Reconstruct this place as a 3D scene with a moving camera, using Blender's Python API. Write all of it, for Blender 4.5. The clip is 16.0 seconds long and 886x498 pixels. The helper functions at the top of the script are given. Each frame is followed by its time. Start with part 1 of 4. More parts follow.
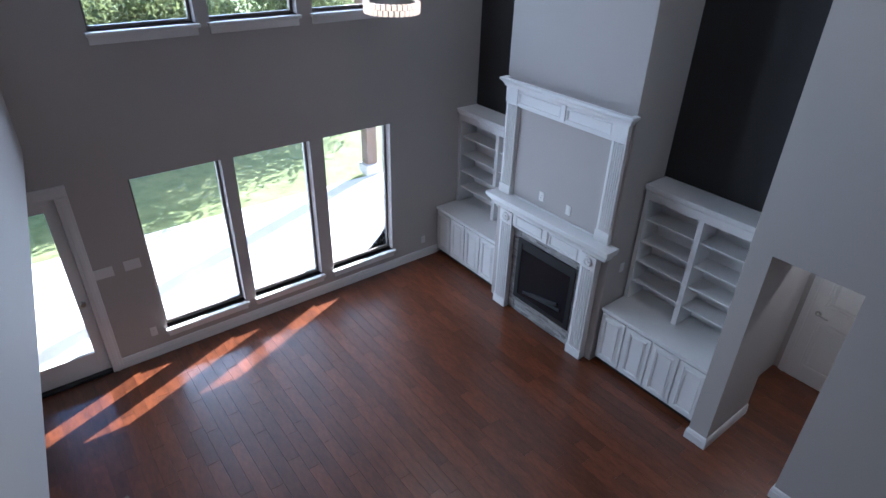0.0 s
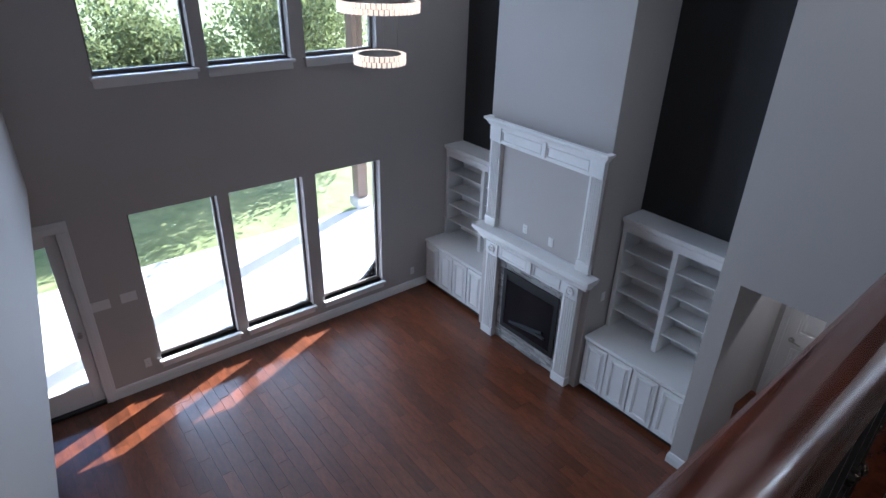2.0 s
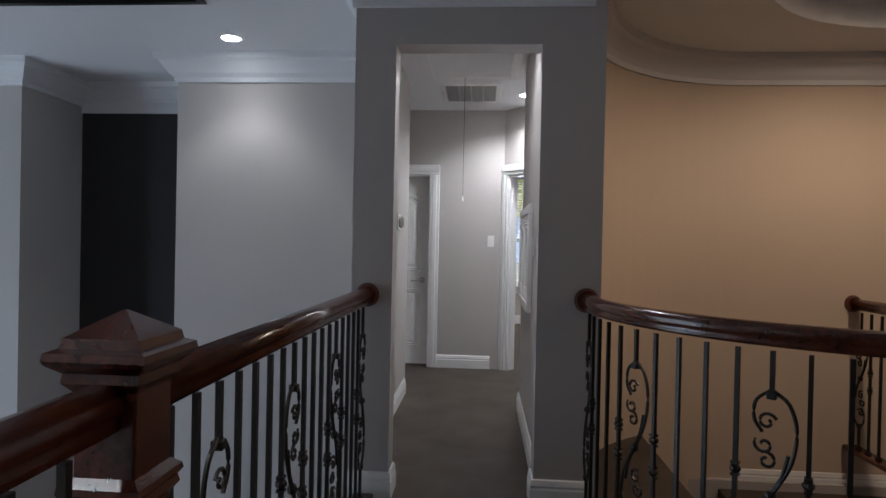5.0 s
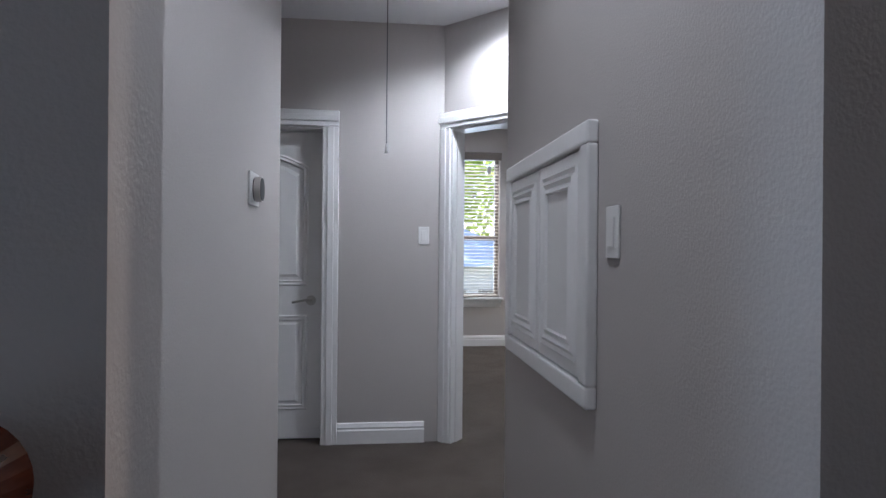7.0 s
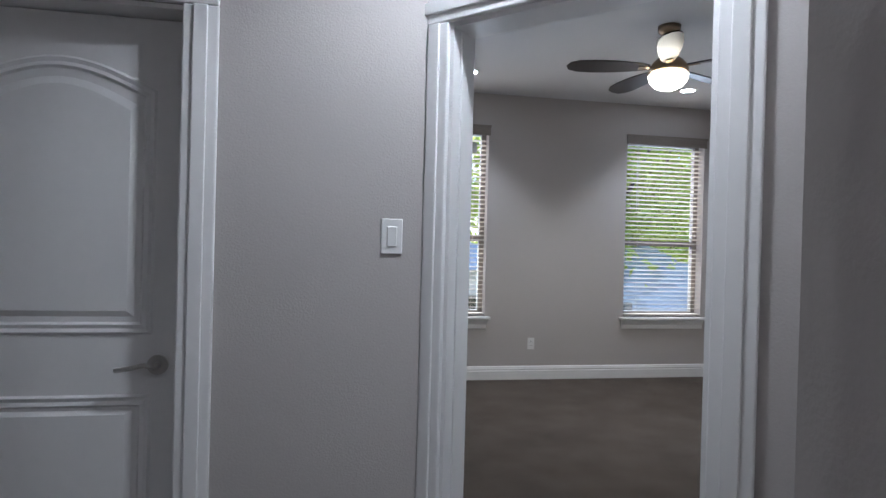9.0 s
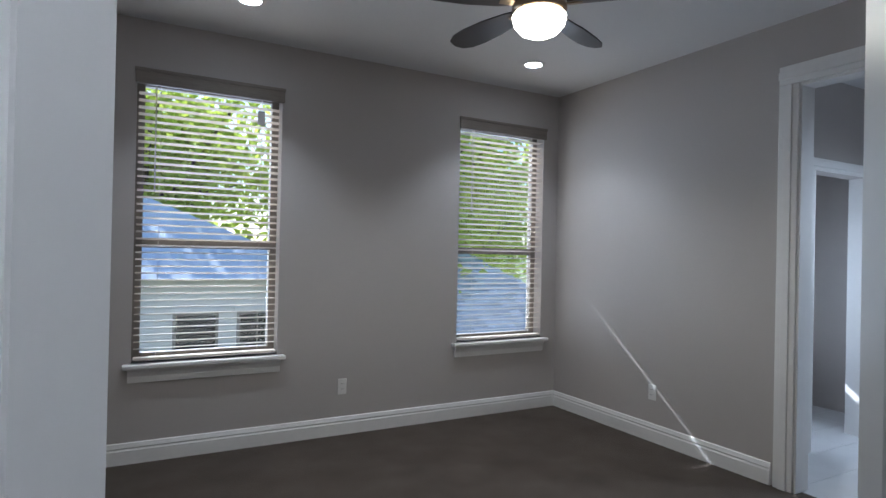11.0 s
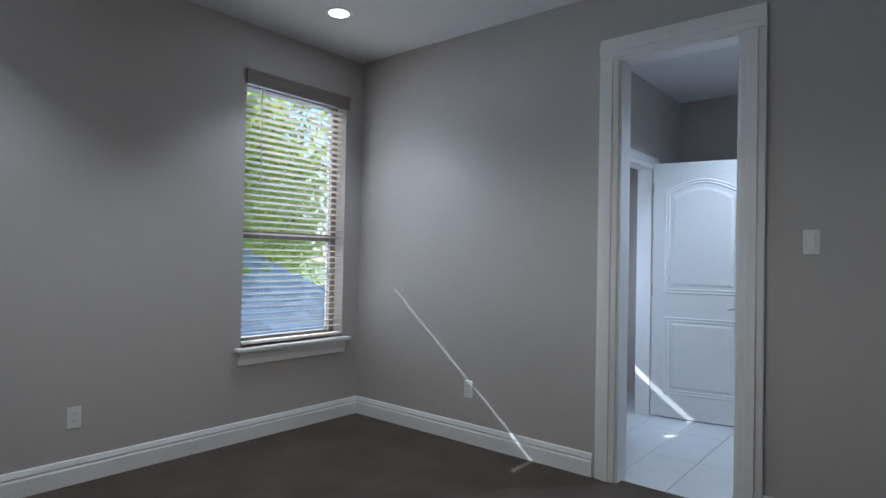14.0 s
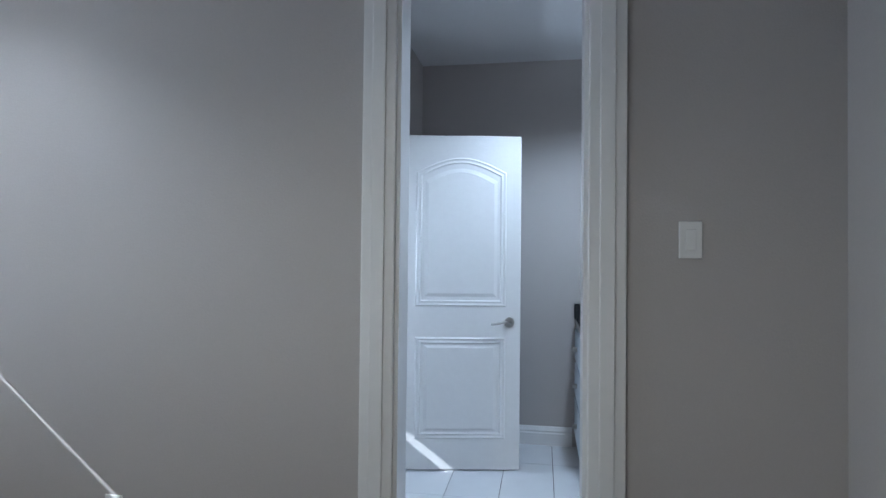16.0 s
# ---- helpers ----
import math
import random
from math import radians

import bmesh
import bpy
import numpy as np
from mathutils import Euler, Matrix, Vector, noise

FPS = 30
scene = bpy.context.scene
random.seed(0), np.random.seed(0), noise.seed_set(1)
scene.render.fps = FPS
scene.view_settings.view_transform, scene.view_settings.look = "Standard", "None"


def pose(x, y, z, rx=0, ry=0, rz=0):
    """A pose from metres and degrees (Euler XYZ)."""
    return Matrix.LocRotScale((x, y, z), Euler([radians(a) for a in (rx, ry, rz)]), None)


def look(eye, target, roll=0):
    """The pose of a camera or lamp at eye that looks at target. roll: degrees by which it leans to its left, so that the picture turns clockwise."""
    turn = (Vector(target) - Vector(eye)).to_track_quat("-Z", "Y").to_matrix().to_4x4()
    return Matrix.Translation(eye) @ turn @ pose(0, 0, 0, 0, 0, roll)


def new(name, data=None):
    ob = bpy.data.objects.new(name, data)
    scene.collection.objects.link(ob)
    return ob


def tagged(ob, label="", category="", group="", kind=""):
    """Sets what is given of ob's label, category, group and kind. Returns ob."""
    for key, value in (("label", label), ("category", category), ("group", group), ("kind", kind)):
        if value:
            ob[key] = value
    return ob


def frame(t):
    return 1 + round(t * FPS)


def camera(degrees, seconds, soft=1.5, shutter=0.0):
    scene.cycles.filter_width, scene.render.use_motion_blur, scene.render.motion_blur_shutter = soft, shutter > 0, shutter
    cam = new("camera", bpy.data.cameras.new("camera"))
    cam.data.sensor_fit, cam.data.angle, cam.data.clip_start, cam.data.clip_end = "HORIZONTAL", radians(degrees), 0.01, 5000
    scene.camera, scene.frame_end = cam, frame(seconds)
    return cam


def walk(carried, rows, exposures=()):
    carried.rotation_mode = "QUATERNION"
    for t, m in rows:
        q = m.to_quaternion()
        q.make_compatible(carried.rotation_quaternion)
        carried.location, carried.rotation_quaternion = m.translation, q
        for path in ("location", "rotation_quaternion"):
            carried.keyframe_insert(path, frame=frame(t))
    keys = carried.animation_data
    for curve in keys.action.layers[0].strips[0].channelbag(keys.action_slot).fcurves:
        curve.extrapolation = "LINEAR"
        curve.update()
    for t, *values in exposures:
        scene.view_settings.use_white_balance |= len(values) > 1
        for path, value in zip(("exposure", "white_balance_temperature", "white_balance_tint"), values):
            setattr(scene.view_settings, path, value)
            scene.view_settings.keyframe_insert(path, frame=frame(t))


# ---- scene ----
cam = camera(74.5, 16.0)
PATH = [
    (0, (-0.192, -2.153, 1.257), (-1.539, -1.082, 0.238), 1.6),
    (0.5, (-0.189, -2.136, 1.268), (-1.523, -1.091, 0.206), 1.6),
    (1, (-0.177, -2.140, 1.284), (-1.506, -1.101, 0.208), 1.7),
    (1.5, (-0.108, -2.152, 1.355), (-1.437, -1.115, 0.281), 1.7),
    (2, (-0.001, -2.252, 1.390), (-1.371, -1.128, 0.463), 1.7),
    (2.5, (0.161, -2.391, 1.386), (-1.245, -1.158, 0.677), 1.7),
    (3, (0.326, -2.531, 1.338), (-1.018, -1.140, 0.831), 1.8),
    (3.5, (0.433, -2.627, 1.326), (-0.682, -0.993, 1.033), 2.0),
    (4, (0.484, -2.576, 1.317), (-0.379, -0.777, 1.173), 1.8),
    (4.5, (0.487, -2.282, 1.318), (-0.027, -0.350, 1.292), 1.8),
    (5, (0.471, -1.897, 1.303), (0.333, 0.099, 1.287), 1.2),
    (5.2, (0.462, -1.687, 1.278), (0.420, 0.313, 1.284), 1.4),
    (7.3, (0.259, 0.784, 1.260), (0.478, 2.772, 1.258), 0.6),
    (7.5, (0.268, 0.986, 1.266), (0.487, 2.974, 1.264), 0.8),
    (8, (0.262, 1.491, 1.273), (0.483, 3.478, 1.274), 0.9),
    (8.5, (0.312, 1.944, 1.285), (0.561, 3.929, 1.281), 1.0),
    (9, (0.378, 2.350, 1.319), (0.731, 4.318, 1.307), 1.5),
    (9.5, (0.483, 2.755, 1.327), (1.116, 4.652, 1.318), 1.6),
    (10.2, (0.673, 3.311, 1.350), (1.525, 5.120, 1.348), 1.4),
    (12.3, (0.939, 4.101, 1.407), (2.083, 5.741, 1.433), 1.1),
    (12.5, (0.947, 4.124, 1.394), (2.131, 5.736, 1.420), 1.1),
    (13, (0.926, 4.198, 1.339), (2.254, 5.693, 1.373), 1.1),
    (13.5, (0.975, 4.306, 1.294), (2.438, 5.669, 1.326), 1.1),
    (13.6, (1.006, 4.305, 1.286), (2.479, 5.658, 1.318), 1.0),
    (14, (1.133, 4.400, 1.257), (2.671, 5.679, 1.289), 1.1),
    (14.5, (1.338, 4.521, 1.232), (3.018, 5.604, 1.277), 1.1),
    (15, (1.608, 4.765, 1.240), (3.441, 5.564, 1.294), 1.2),
    (15.5, (2.027, 5.042, 1.274), (3.956, 5.567, 1.308), 1.3),
    (16, (2.415, 5.271, 1.296), (4.386, 5.608, 1.333), 0.6),
]
walk(cam, [(t, look(eye, target, roll)) for t, eye, target, roll in PATH],
     exposures=[(0, 2.35, 5300, 12), (2.5, 2.1, 5400, 12), (3.5, 1.55, 5550, 12), (5, 1.95, 5700, 10), (7.3, 1.8, 5300, 12), (9, 1.6, 5300, 10), (10.2, 1.35, 5300, 9), (12.3, 1.05, 5200, 7), (16, 1.38, 5100, 6)])

# ---------- light ----------
world = bpy.data.worlds.new("world")
scene.world = world
world.use_nodes = True
sky = world.node_tree.nodes.new("ShaderNodeTexSky")
sky.sky_type = "NISHITA"
sky.sun_disc = False
sky.sun_elevation = radians(37)
sky.sun_rotation = radians(-22.8)
world.node_tree.links.new(sky.outputs[0], world.node_tree.nodes["Background"].inputs[0])
world.node_tree.nodes["Background"].inputs[1].default_value = 0.15
SUN_WAY = Vector((0.39, -0.93, -0.76)).normalized()
sun = new("sun", bpy.data.lights.new("sun", "SUN"))
sun.data.energy, sun.data.angle, sun.data.color = 5.0, radians(0.5), (1.0, 0.94, 0.85)
sun.matrix_world = look((0, 0, 12), Vector((0, 0, 12)) + SUN_WAY)


def spot(x, y, z, watts, color=(1.0, 0.96, 0.9), cone=120):
    ob = new("lamp_or_fill_light", bpy.data.lights.new("lamp_or_fill_light", "SPOT"))
    ob.data.energy, ob.data.spot_size, ob.data.spot_blend, ob.data.shadow_soft_size = watts, radians(cone), 0.6, 0.06
    ob.data.color = color
    ob.location = (x, y, z)


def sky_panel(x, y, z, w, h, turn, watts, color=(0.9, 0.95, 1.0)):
    """An area lamp in a window or added slit, standing in for sky light."""
    ob = new("sky_fill_light", bpy.data.lights.new("sky_fill_light", "AREA"))
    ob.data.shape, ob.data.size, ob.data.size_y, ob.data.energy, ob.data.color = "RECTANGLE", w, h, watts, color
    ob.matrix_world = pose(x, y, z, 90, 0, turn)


# ---------- materials ----------
def mat(name, color, rough=0.6, metal=0.0, grain=0.0, scale=40.0, bump=0.0, color2=None, spread=3.0, coat=0.0, random_by_object=0.0, stretch=(1, 1, 1)):
    m = bpy.data.materials.new(name)
    m.use_nodes = True
    nt = m.node_tree
    b = nt.nodes["Principled BSDF"]
    b.inputs["Roughness"].default_value, b.inputs["Metallic"].default_value = rough, metal
    b.inputs["Coat Weight"].default_value = coat
    b.inputs["Coat Roughness"].default_value = 0.12
    co = nt.nodes.new("ShaderNodeTexCoord")
    mp = nt.nodes.new("ShaderNodeMapping")
    mp.inputs["Scale"].default_value = stretch
    nt.links.new(co.outputs["Object"], mp.inputs[0])
    fine = nt.nodes.new("ShaderNodeTexNoise")
    fine.inputs["Scale"].default_value, fine.inputs["Detail"].default_value = scale, 6
    wide = nt.nodes.new("ShaderNodeTexNoise")
    wide.inputs["Scale"].default_value, wide.inputs["Detail"].default_value = spread, 3
    nt.links.new(mp.outputs[0], fine.inputs[0])
    nt.links.new(mp.outputs[0], wide.inputs[0])
    c2 = color2 or tuple(c * (1 - grain) for c in color)
    mix = nt.nodes.new("ShaderNodeMix")
    mix.data_type = "RGBA"
    mix.inputs["A"].default_value, mix.inputs["B"].default_value = (*color, 1), (*c2, 1)
    add = nt.nodes.new("ShaderNodeMath")
    add.operation = "MULTIPLY_ADD"
    nt.links.new(fine.outputs[0], add.inputs[0])
    add.inputs[1].default_value = 0.5
    half = nt.nodes.new("ShaderNodeMath")
    half.operation = "MULTIPLY"
    half.inputs[1].default_value = 0.5
    nt.links.new(wide.outputs[0], half.inputs[0])
    nt.links.new(half.outputs[0], add.inputs[2])
    ramp = nt.nodes.new("ShaderNodeMapRange")
    ramp.inputs[1].default_value, ramp.inputs[2].default_value = 0.33, 0.67
    nt.links.new(add.outputs[0], ramp.inputs[0])
    nt.links.new(ramp.outputs[0], mix.inputs["Factor"])
    out = mix.outputs["Result"]
    if random_by_object:
        info = nt.nodes.new("ShaderNodeObjectInfo")
        isl = nt.nodes.new("ShaderNodeNewGeometry")
        sm = nt.nodes.new("ShaderNodeMath")
        nt.links.new(info.outputs["Random"], sm.inputs[0])
        nt.links.new(isl.outputs["Random Per Island"], sm.inputs[1])
        fr = nt.nodes.new("ShaderNodeMath")
        fr.operation = "FRACT"
        nt.links.new(sm.outputs[0], fr.inputs[0])
        rg = nt.nodes.new("ShaderNodeMapRange")
        rg.inputs[3].default_value, rg.inputs[4].default_value = 1 - random_by_object, 1 + random_by_object
        nt.links.new(fr.outputs[0], rg.inputs[0])
        hv = nt.nodes.new("ShaderNodeHueSaturation")
        nt.links.new(out, hv.inputs["Color"])
        nt.links.new(rg.outputs[0], hv.inputs["Value"])
        out = hv.outputs[0]
    nt.links.new(out, b.inputs["Base Color"])
    if bump:
        bp = nt.nodes.new("ShaderNodeBump")
        bp.inputs["Strength"].default_value, bp.inputs["Distance"].default_value = bump, 0.01
        nt.links.new(fine.outputs[0], bp.inputs["Height"])
        nt.links.new(bp.outputs[0], b.inputs["Normal"])
    return m


def glow(name, color, power):
    m = bpy.data.materials.new(name)
    m.use_nodes = True
    b = m.node_tree.nodes["Principled BSDF"]
    b.inputs["Base Color"].default_value = (*color, 1)
    b.inputs["Emission Color"].default_value = (*color, 1)
    b.inputs["Emission Strength"].default_value = power
    return m


def glass_mat(name="window_glass"):
    m = bpy.data.materials.new(name)
    m.use_nodes = True
    nt = m.node_tree
    nt.nodes.remove(nt.nodes["Principled BSDF"])
    tr, gl, mx, fr = (nt.nodes.new(n) for n in ("ShaderNodeBsdfTransparent", "ShaderNodeBsdfGlossy", "ShaderNodeMixShader", "ShaderNodeFresnel"))
    gl.inputs["Roughness"].default_value = 0.02
    nt.links.new(fr.outputs[0], mx.inputs[0])
    nt.links.new(tr.outputs[0], mx.inputs[1])
    nt.links.new(gl.outputs[0], mx.inputs[2])
    nt.links.new(mx.outputs[0], nt.nodes["Material Output"].inputs[0])
    return m


def leaf_mat(name, color, through_color, share):
    """Leaf surface that also lets part of the light through."""
    m = mat(name, color, 0.6, grain=0.5, scale=6, random_by_object=0.4)
    nt = m.node_tree
    tl, mx = nt.nodes.new("ShaderNodeBsdfTranslucent"), nt.nodes.new("ShaderNodeMixShader")
    tl.inputs[0].default_value = (*through_color, 1)
    mx.inputs[0].default_value = share
    nt.links.new(nt.nodes["Principled BSDF"].outputs[0], mx.inputs[1])
    nt.links.new(tl.outputs[0], mx.inputs[2])
    nt.links.new(mx.outputs[0], nt.nodes["Material Output"].inputs[0])
    return m


WALL = mat("grey_wall_paint", (0.47, 0.44, 0.42), 0.75, grain=0.05, scale=150, bump=0.13, spread=1.5)
TAN = mat("tan_wall_paint", (0.58, 0.47, 0.36), 0.7, grain=0.06, scale=90, bump=0.2, spread=1.5)
BLACKW = mat("black_wall_paint", (0.022, 0.021, 0.022), 0.6, grain=0.2, scale=90, bump=0.2, spread=2)
CEIL = mat("ceiling_paint", (0.72, 0.72, 0.73), 0.8, grain=0.03, scale=80, bump=0.2, spread=1)
WHITE = mat("white_trim_paint", (0.78, 0.77, 0.76), 0.35, grain=0.04, scale=25, bump=0.03, spread=2)
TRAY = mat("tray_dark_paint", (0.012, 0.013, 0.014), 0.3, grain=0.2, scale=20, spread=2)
PLANK = mat("hand_scraped_floor", (0.155, 0.045, 0.016), 0.34, scale=7, color2=(0.062, 0.017, 0.007), spread=2.0, bump=0.10, coat=0.55, random_by_object=0.26, stretch=(1.4, 4, 1))
GAP = mat("floor_gap", (0.03, 0.012, 0.007), 0.7, grain=0.3)
MAHOG = mat("mahogany", (0.11, 0.027, 0.012), 0.25, scale=10, color2=(0.028, 0.008, 0.005), spread=2, coat=0.5, bump=0.05, stretch=(8, 1, 8))
IRON = mat("wrought_iron", (0.05, 0.045, 0.042), 0.42, metal=0.7, grain=0.3, scale=60, bump=0.15)
CARPET = mat("brown_carpet", (0.120, 0.094, 0.075), 0.95, scale=260, color2=(0.058, 0.045, 0.035), spread=3, bump=0.9)
STONE = mat("ledger_stone", (0.45, 0.43, 0.41), 0.7, scale=14, color2=(0.2, 0.19, 0.185), spread=4, bump=0.5, random_by_object=0.35)
SOOT = mat("firebox_black", (0.012, 0.012, 0.013), 0.5, grain=0.3, scale=20)
FIREGLASS = mat("firebox_glass", (0.008, 0.009, 0.012), 0.08, grain=0.1)
BRONZE = mat("bronze_window_frame", (0.20, 0.175, 0.15), 0.5, grain=0.2, scale=30)
CHROME = mat("satin_nickel", (0.55, 0.53, 0.5), 0.28, metal=1.0, grain=0.1)
PLASTIC = mat("white_plastic", (0.75, 0.74, 0.72), 0.4, grain=0.03)
SLAT = mat("blind_slat", (0.60, 0.54, 0.47), 0.5, grain=0.12, scale=12, stretch=(1, 12, 12))
VALANCE = mat("blind_valance", (0.25, 0.22, 0.19), 0.5, grain=0.2, scale=14, stretch=(1, 12, 12))
TILE = mat("white_floor_tile", (0.70, 0.71, 0.73), 0.18, grain=0.08, scale=4, spread=2)
GRANITE = mat("granite", (0.36, 0.31, 0.25), 0.2, scale=120, color2=(0.06, 0.05, 0.045), spread=30)
DARKSTONE = mat("dark_vanity_top", (0.02, 0.02, 0.022), 0.15, grain=0.4, scale=80)
VANITY = mat("vanity_paint", (0.5, 0.55, 0.62), 0.4, grain=0.06)
CONCRETE = mat("patio_concrete", (0.72, 0.70, 0.67), 0.8, grain=0.12, scale=12, bump=0.2)
GRASS = mat("lawn", (0.26, 0.29, 0.12), 0.9, scale=5, color2=(0.12, 0.16, 0.05), spread=0.7, bump=0.8)
LEAF = leaf_mat("foliage", (0.17, 0.20, 0.10), (0.26, 0.31, 0.13), 0.4)
LEAFY = leaf_mat("spring_foliage", (0.34, 0.42, 0.09), (0.62, 0.72, 0.12), 0.6)
BARK = mat("bark", (0.13, 0.10, 0.075), 0.9, grain=0.5, scale=14, bump=0.8, stretch=(6, 6, 1))
SHINGLE = mat("roof_shingle", (0.42, 0.47, 0.54), 0.8, grain=0.2, scale=30, random_by_object=0.2)
STUCCO = mat("house_stucco", (0.62, 0.60, 0.58), 0.85, grain=0.1, scale=30, bump=0.3)
BEAM = mat("cedar_beam", (0.20, 0.13, 0.085), 0.7, grain=0.35, scale=10, stretch=(8, 1, 8))
FANWOOD = mat("fan_blade", (0.03, 0.02, 0.017), 0.35, grain=0.3, scale=12)
BRASS = mat("antique_brass", (0.36, 0.27, 0.18), 0.3, metal=1.0, grain=0.15)
GLASS = glass_mat()
LAMP = glow("lamp_glow", (1.0, 0.97, 0.92), 14)
BOWL = glow("fan_bowl_glow", (1.0, 0.86, 0.62), 5)
CRYSTAL = glow("crystal_glow", (1.0, 0.80, 0.60), 0.22)
DIM = mat("smoke_grey", (0.13, 0.14, 0.15), 0.25, grain=0.2)


# ---------- mesh helpers ----------
def add_box(bm, x0, x1, y0, y1, z0, z1, bevel=0.0):
    r = bmesh.ops.create_cube(bm, size=1, matrix=Matrix.Translation(((x0 + x1) / 2, (y0 + y1) / 2, (z0 + z1) / 2)) @ Matrix.Diagonal((abs(x1 - x0), abs(y1 - y0), abs(z1 - z0), 1)))
    if bevel:
        edges = list({e for v in r["verts"] for e in v.link_edges})
        bmesh.ops.bevel(bm, geom=edges, offset=bevel, segments=2, affect="EDGES", profile=0.5)
    return bm


def box(x0, x1, y0, y1, z0, z1, bevel=0.0):
    return add_box(bmesh.new(), x0, x1, y0, y1, z0, z1, bevel)


def add_cyl(bm, p, q, r, r2=None, n=16):
    p, q = Vector(p), Vector(q)
    m = Matrix.Translation((p + q) / 2) @ (q - p).to_track_quat("Z", "Y").to_matrix().to_4x4()
    bmesh.ops.create_cone(bm, cap_ends=True, segments=n, radius1=r, radius2=r if r2 is None else r2, depth=(q - p).length, matrix=m)
    return bm


def cyl(p, q, r, r2=None, n=16):
    return add_cyl(bmesh.new(), p, q, r, r2, n)


def sweep(bm, pts, prof, closed=False, up=(0, 0, 1)):
    """Sweeps a profile of (side, up) pairs along points."""
    pts = [Vector(p) for p in pts]
    if abs(up[1]) == 1:
        prof = [(x, abs(y) - 0.003) for x, y in prof]
    rings = []
    for i, p in enumerate(pts):
        a = pts[i - 1] if (i or closed) else p
        b = pts[(i + 1) % len(pts)] if (i < len(pts) - 1 or closed) else p
        d1, d2 = (p - a), (b - p)
        t = (d1.normalized() + d2.normalized()) if d1.length and d2.length else (d1 + d2)
        t.normalize()
        u = Vector(up)
        s = t.cross(u) if abs(u.x) != 0.001 else Vector((0, 1, 0))
        s = s.normalized() if s.length > 1e-5 else Vector((1, 0, 0))
        w = s.cross(t).normalized()
        k = 1.0
        if d1.length and d2.length:
            k = 1 / max(0.5, t.dot(d1.normalized()))
        rings.append([bm.verts.new(p + s * (x * k) + w * y) for x, y in prof])
    n = len(prof)
    for i in range(len(rings) - (0 if closed else 1)):
        r, q = rings[i], rings[(i + 1) % len(rings)]
        for j in range(n):
            bm.faces.new((r[j], r[(j + 1) % n], q[(j + 1) % n], q[j]))
    if not closed:
        bm.faces.new(rings[0])
        bm.faces.new(rings[-1][::-1])
    bmesh.ops.recalc_face_normals(bm, faces=bm.faces)
    return bm


def disc(r, n=10):
    return [(r * math.cos(2 * math.pi * i / n), r * math.sin(2 * math.pi * i / n)) for i in range(n)]


def lathe(prof, n=24):
    bm = bmesh.new()
    rings = [[bm.verts.new((r * math.cos(2 * math.pi * i / n), r * math.sin(2 * math.pi * i / n), z)) for i in range(n)] for r, z in prof]
    for a, b in zip(rings, rings[1:]):
        for i in range(n):
            bm.faces.new((a[i], a[(i + 1) % n], b[(i + 1) % n], b[i]))
    bmesh.ops.remove_doubles(bm, verts=bm.verts, dist=1e-5)
    bmesh.ops.recalc_face_normals(bm, faces=bm.faces)
    return bm


def link(name, bm, material, smooth=False):
    me = bpy.data.meshes.new(name)
    bm.to_mesh(me)
    bm.free()
    me.materials.append(material)
    if smooth:
        for f in me.polygons:
            f.use_smooth = True
    return new(name, me)


def part(name, bm, material, parent, label="", smooth=False):
    ob = link(name, bm, material, smooth)
    ob.parent = parent
    return tagged(ob, label)


def thing(name, label, category, group="", m=None):
    ob = new(name)
    if m is not None:
        ob.matrix_basis = m
    return tagged(ob, label, category, group)


def structure(name, bm, material, label=""):
    return tagged(link(name, bm, material), label, kind="structure")


def wall_boxes(bm, along, plane0, plane1, a0, a1, z0, z1, holes=()):
    """A wall along 'x' or 'y', with rectangular holes (a0, a1, z0, z1)."""
    cuts = sorted({a0, a1, *[h[0] for h in holes], *[h[1] for h in holes]})
    for p, q in zip(cuts, cuts[1:]):
        spans = [(z0, z1)]
        for h in holes:
            if h[0] < q - 1e-6 and h[1] > p + 1e-6:
                nxt = []
                for s in spans:
                    if h[2] > s[0]:
                        nxt.append((s[0], min(s[1], h[2])))
                    if h[3] < s[1]:
                        nxt.append((max(s[0], h[3]), s[1]))
                spans = [s for s in nxt if s[1] - s[0] > 1e-4]
        for s in spans:
            if along == "y":
                add_box(bm, plane0, plane1, p, q, s[0], s[1])
            else:
                add_box(bm, p, q, plane0, plane1, s[0], s[1])
    bmesh.ops.remove_doubles(bm, verts=bm.verts, dist=1e-5)
    return bm


# ---------- the plan ----------
G = -3.36                                  # lower floor; the upper floor is z = 0
XW, YB, CH = -6.3, 3.24, 2.70              # window wall, black wall, upper ceiling of the great room
LOW_Z, UP_Z = (-3.04, -1.18), (0.22, 2.20)
WIN_Y = [(-1.33, -0.40), (-0.265, 0.65), (0.825, 1.775)]
PATIO_DOOR = (-2.88, -1.98, G, -1.21)
YR, YS = 2.43, -2.535                       # pilaster wall, wall over the kitchen opening
YH, HX0, HX1 = 1.046, 0.01, 0.745          # hall front, its opening
YE, YA, XB, BC = 4.255, 7.948, 4.337, 2.83

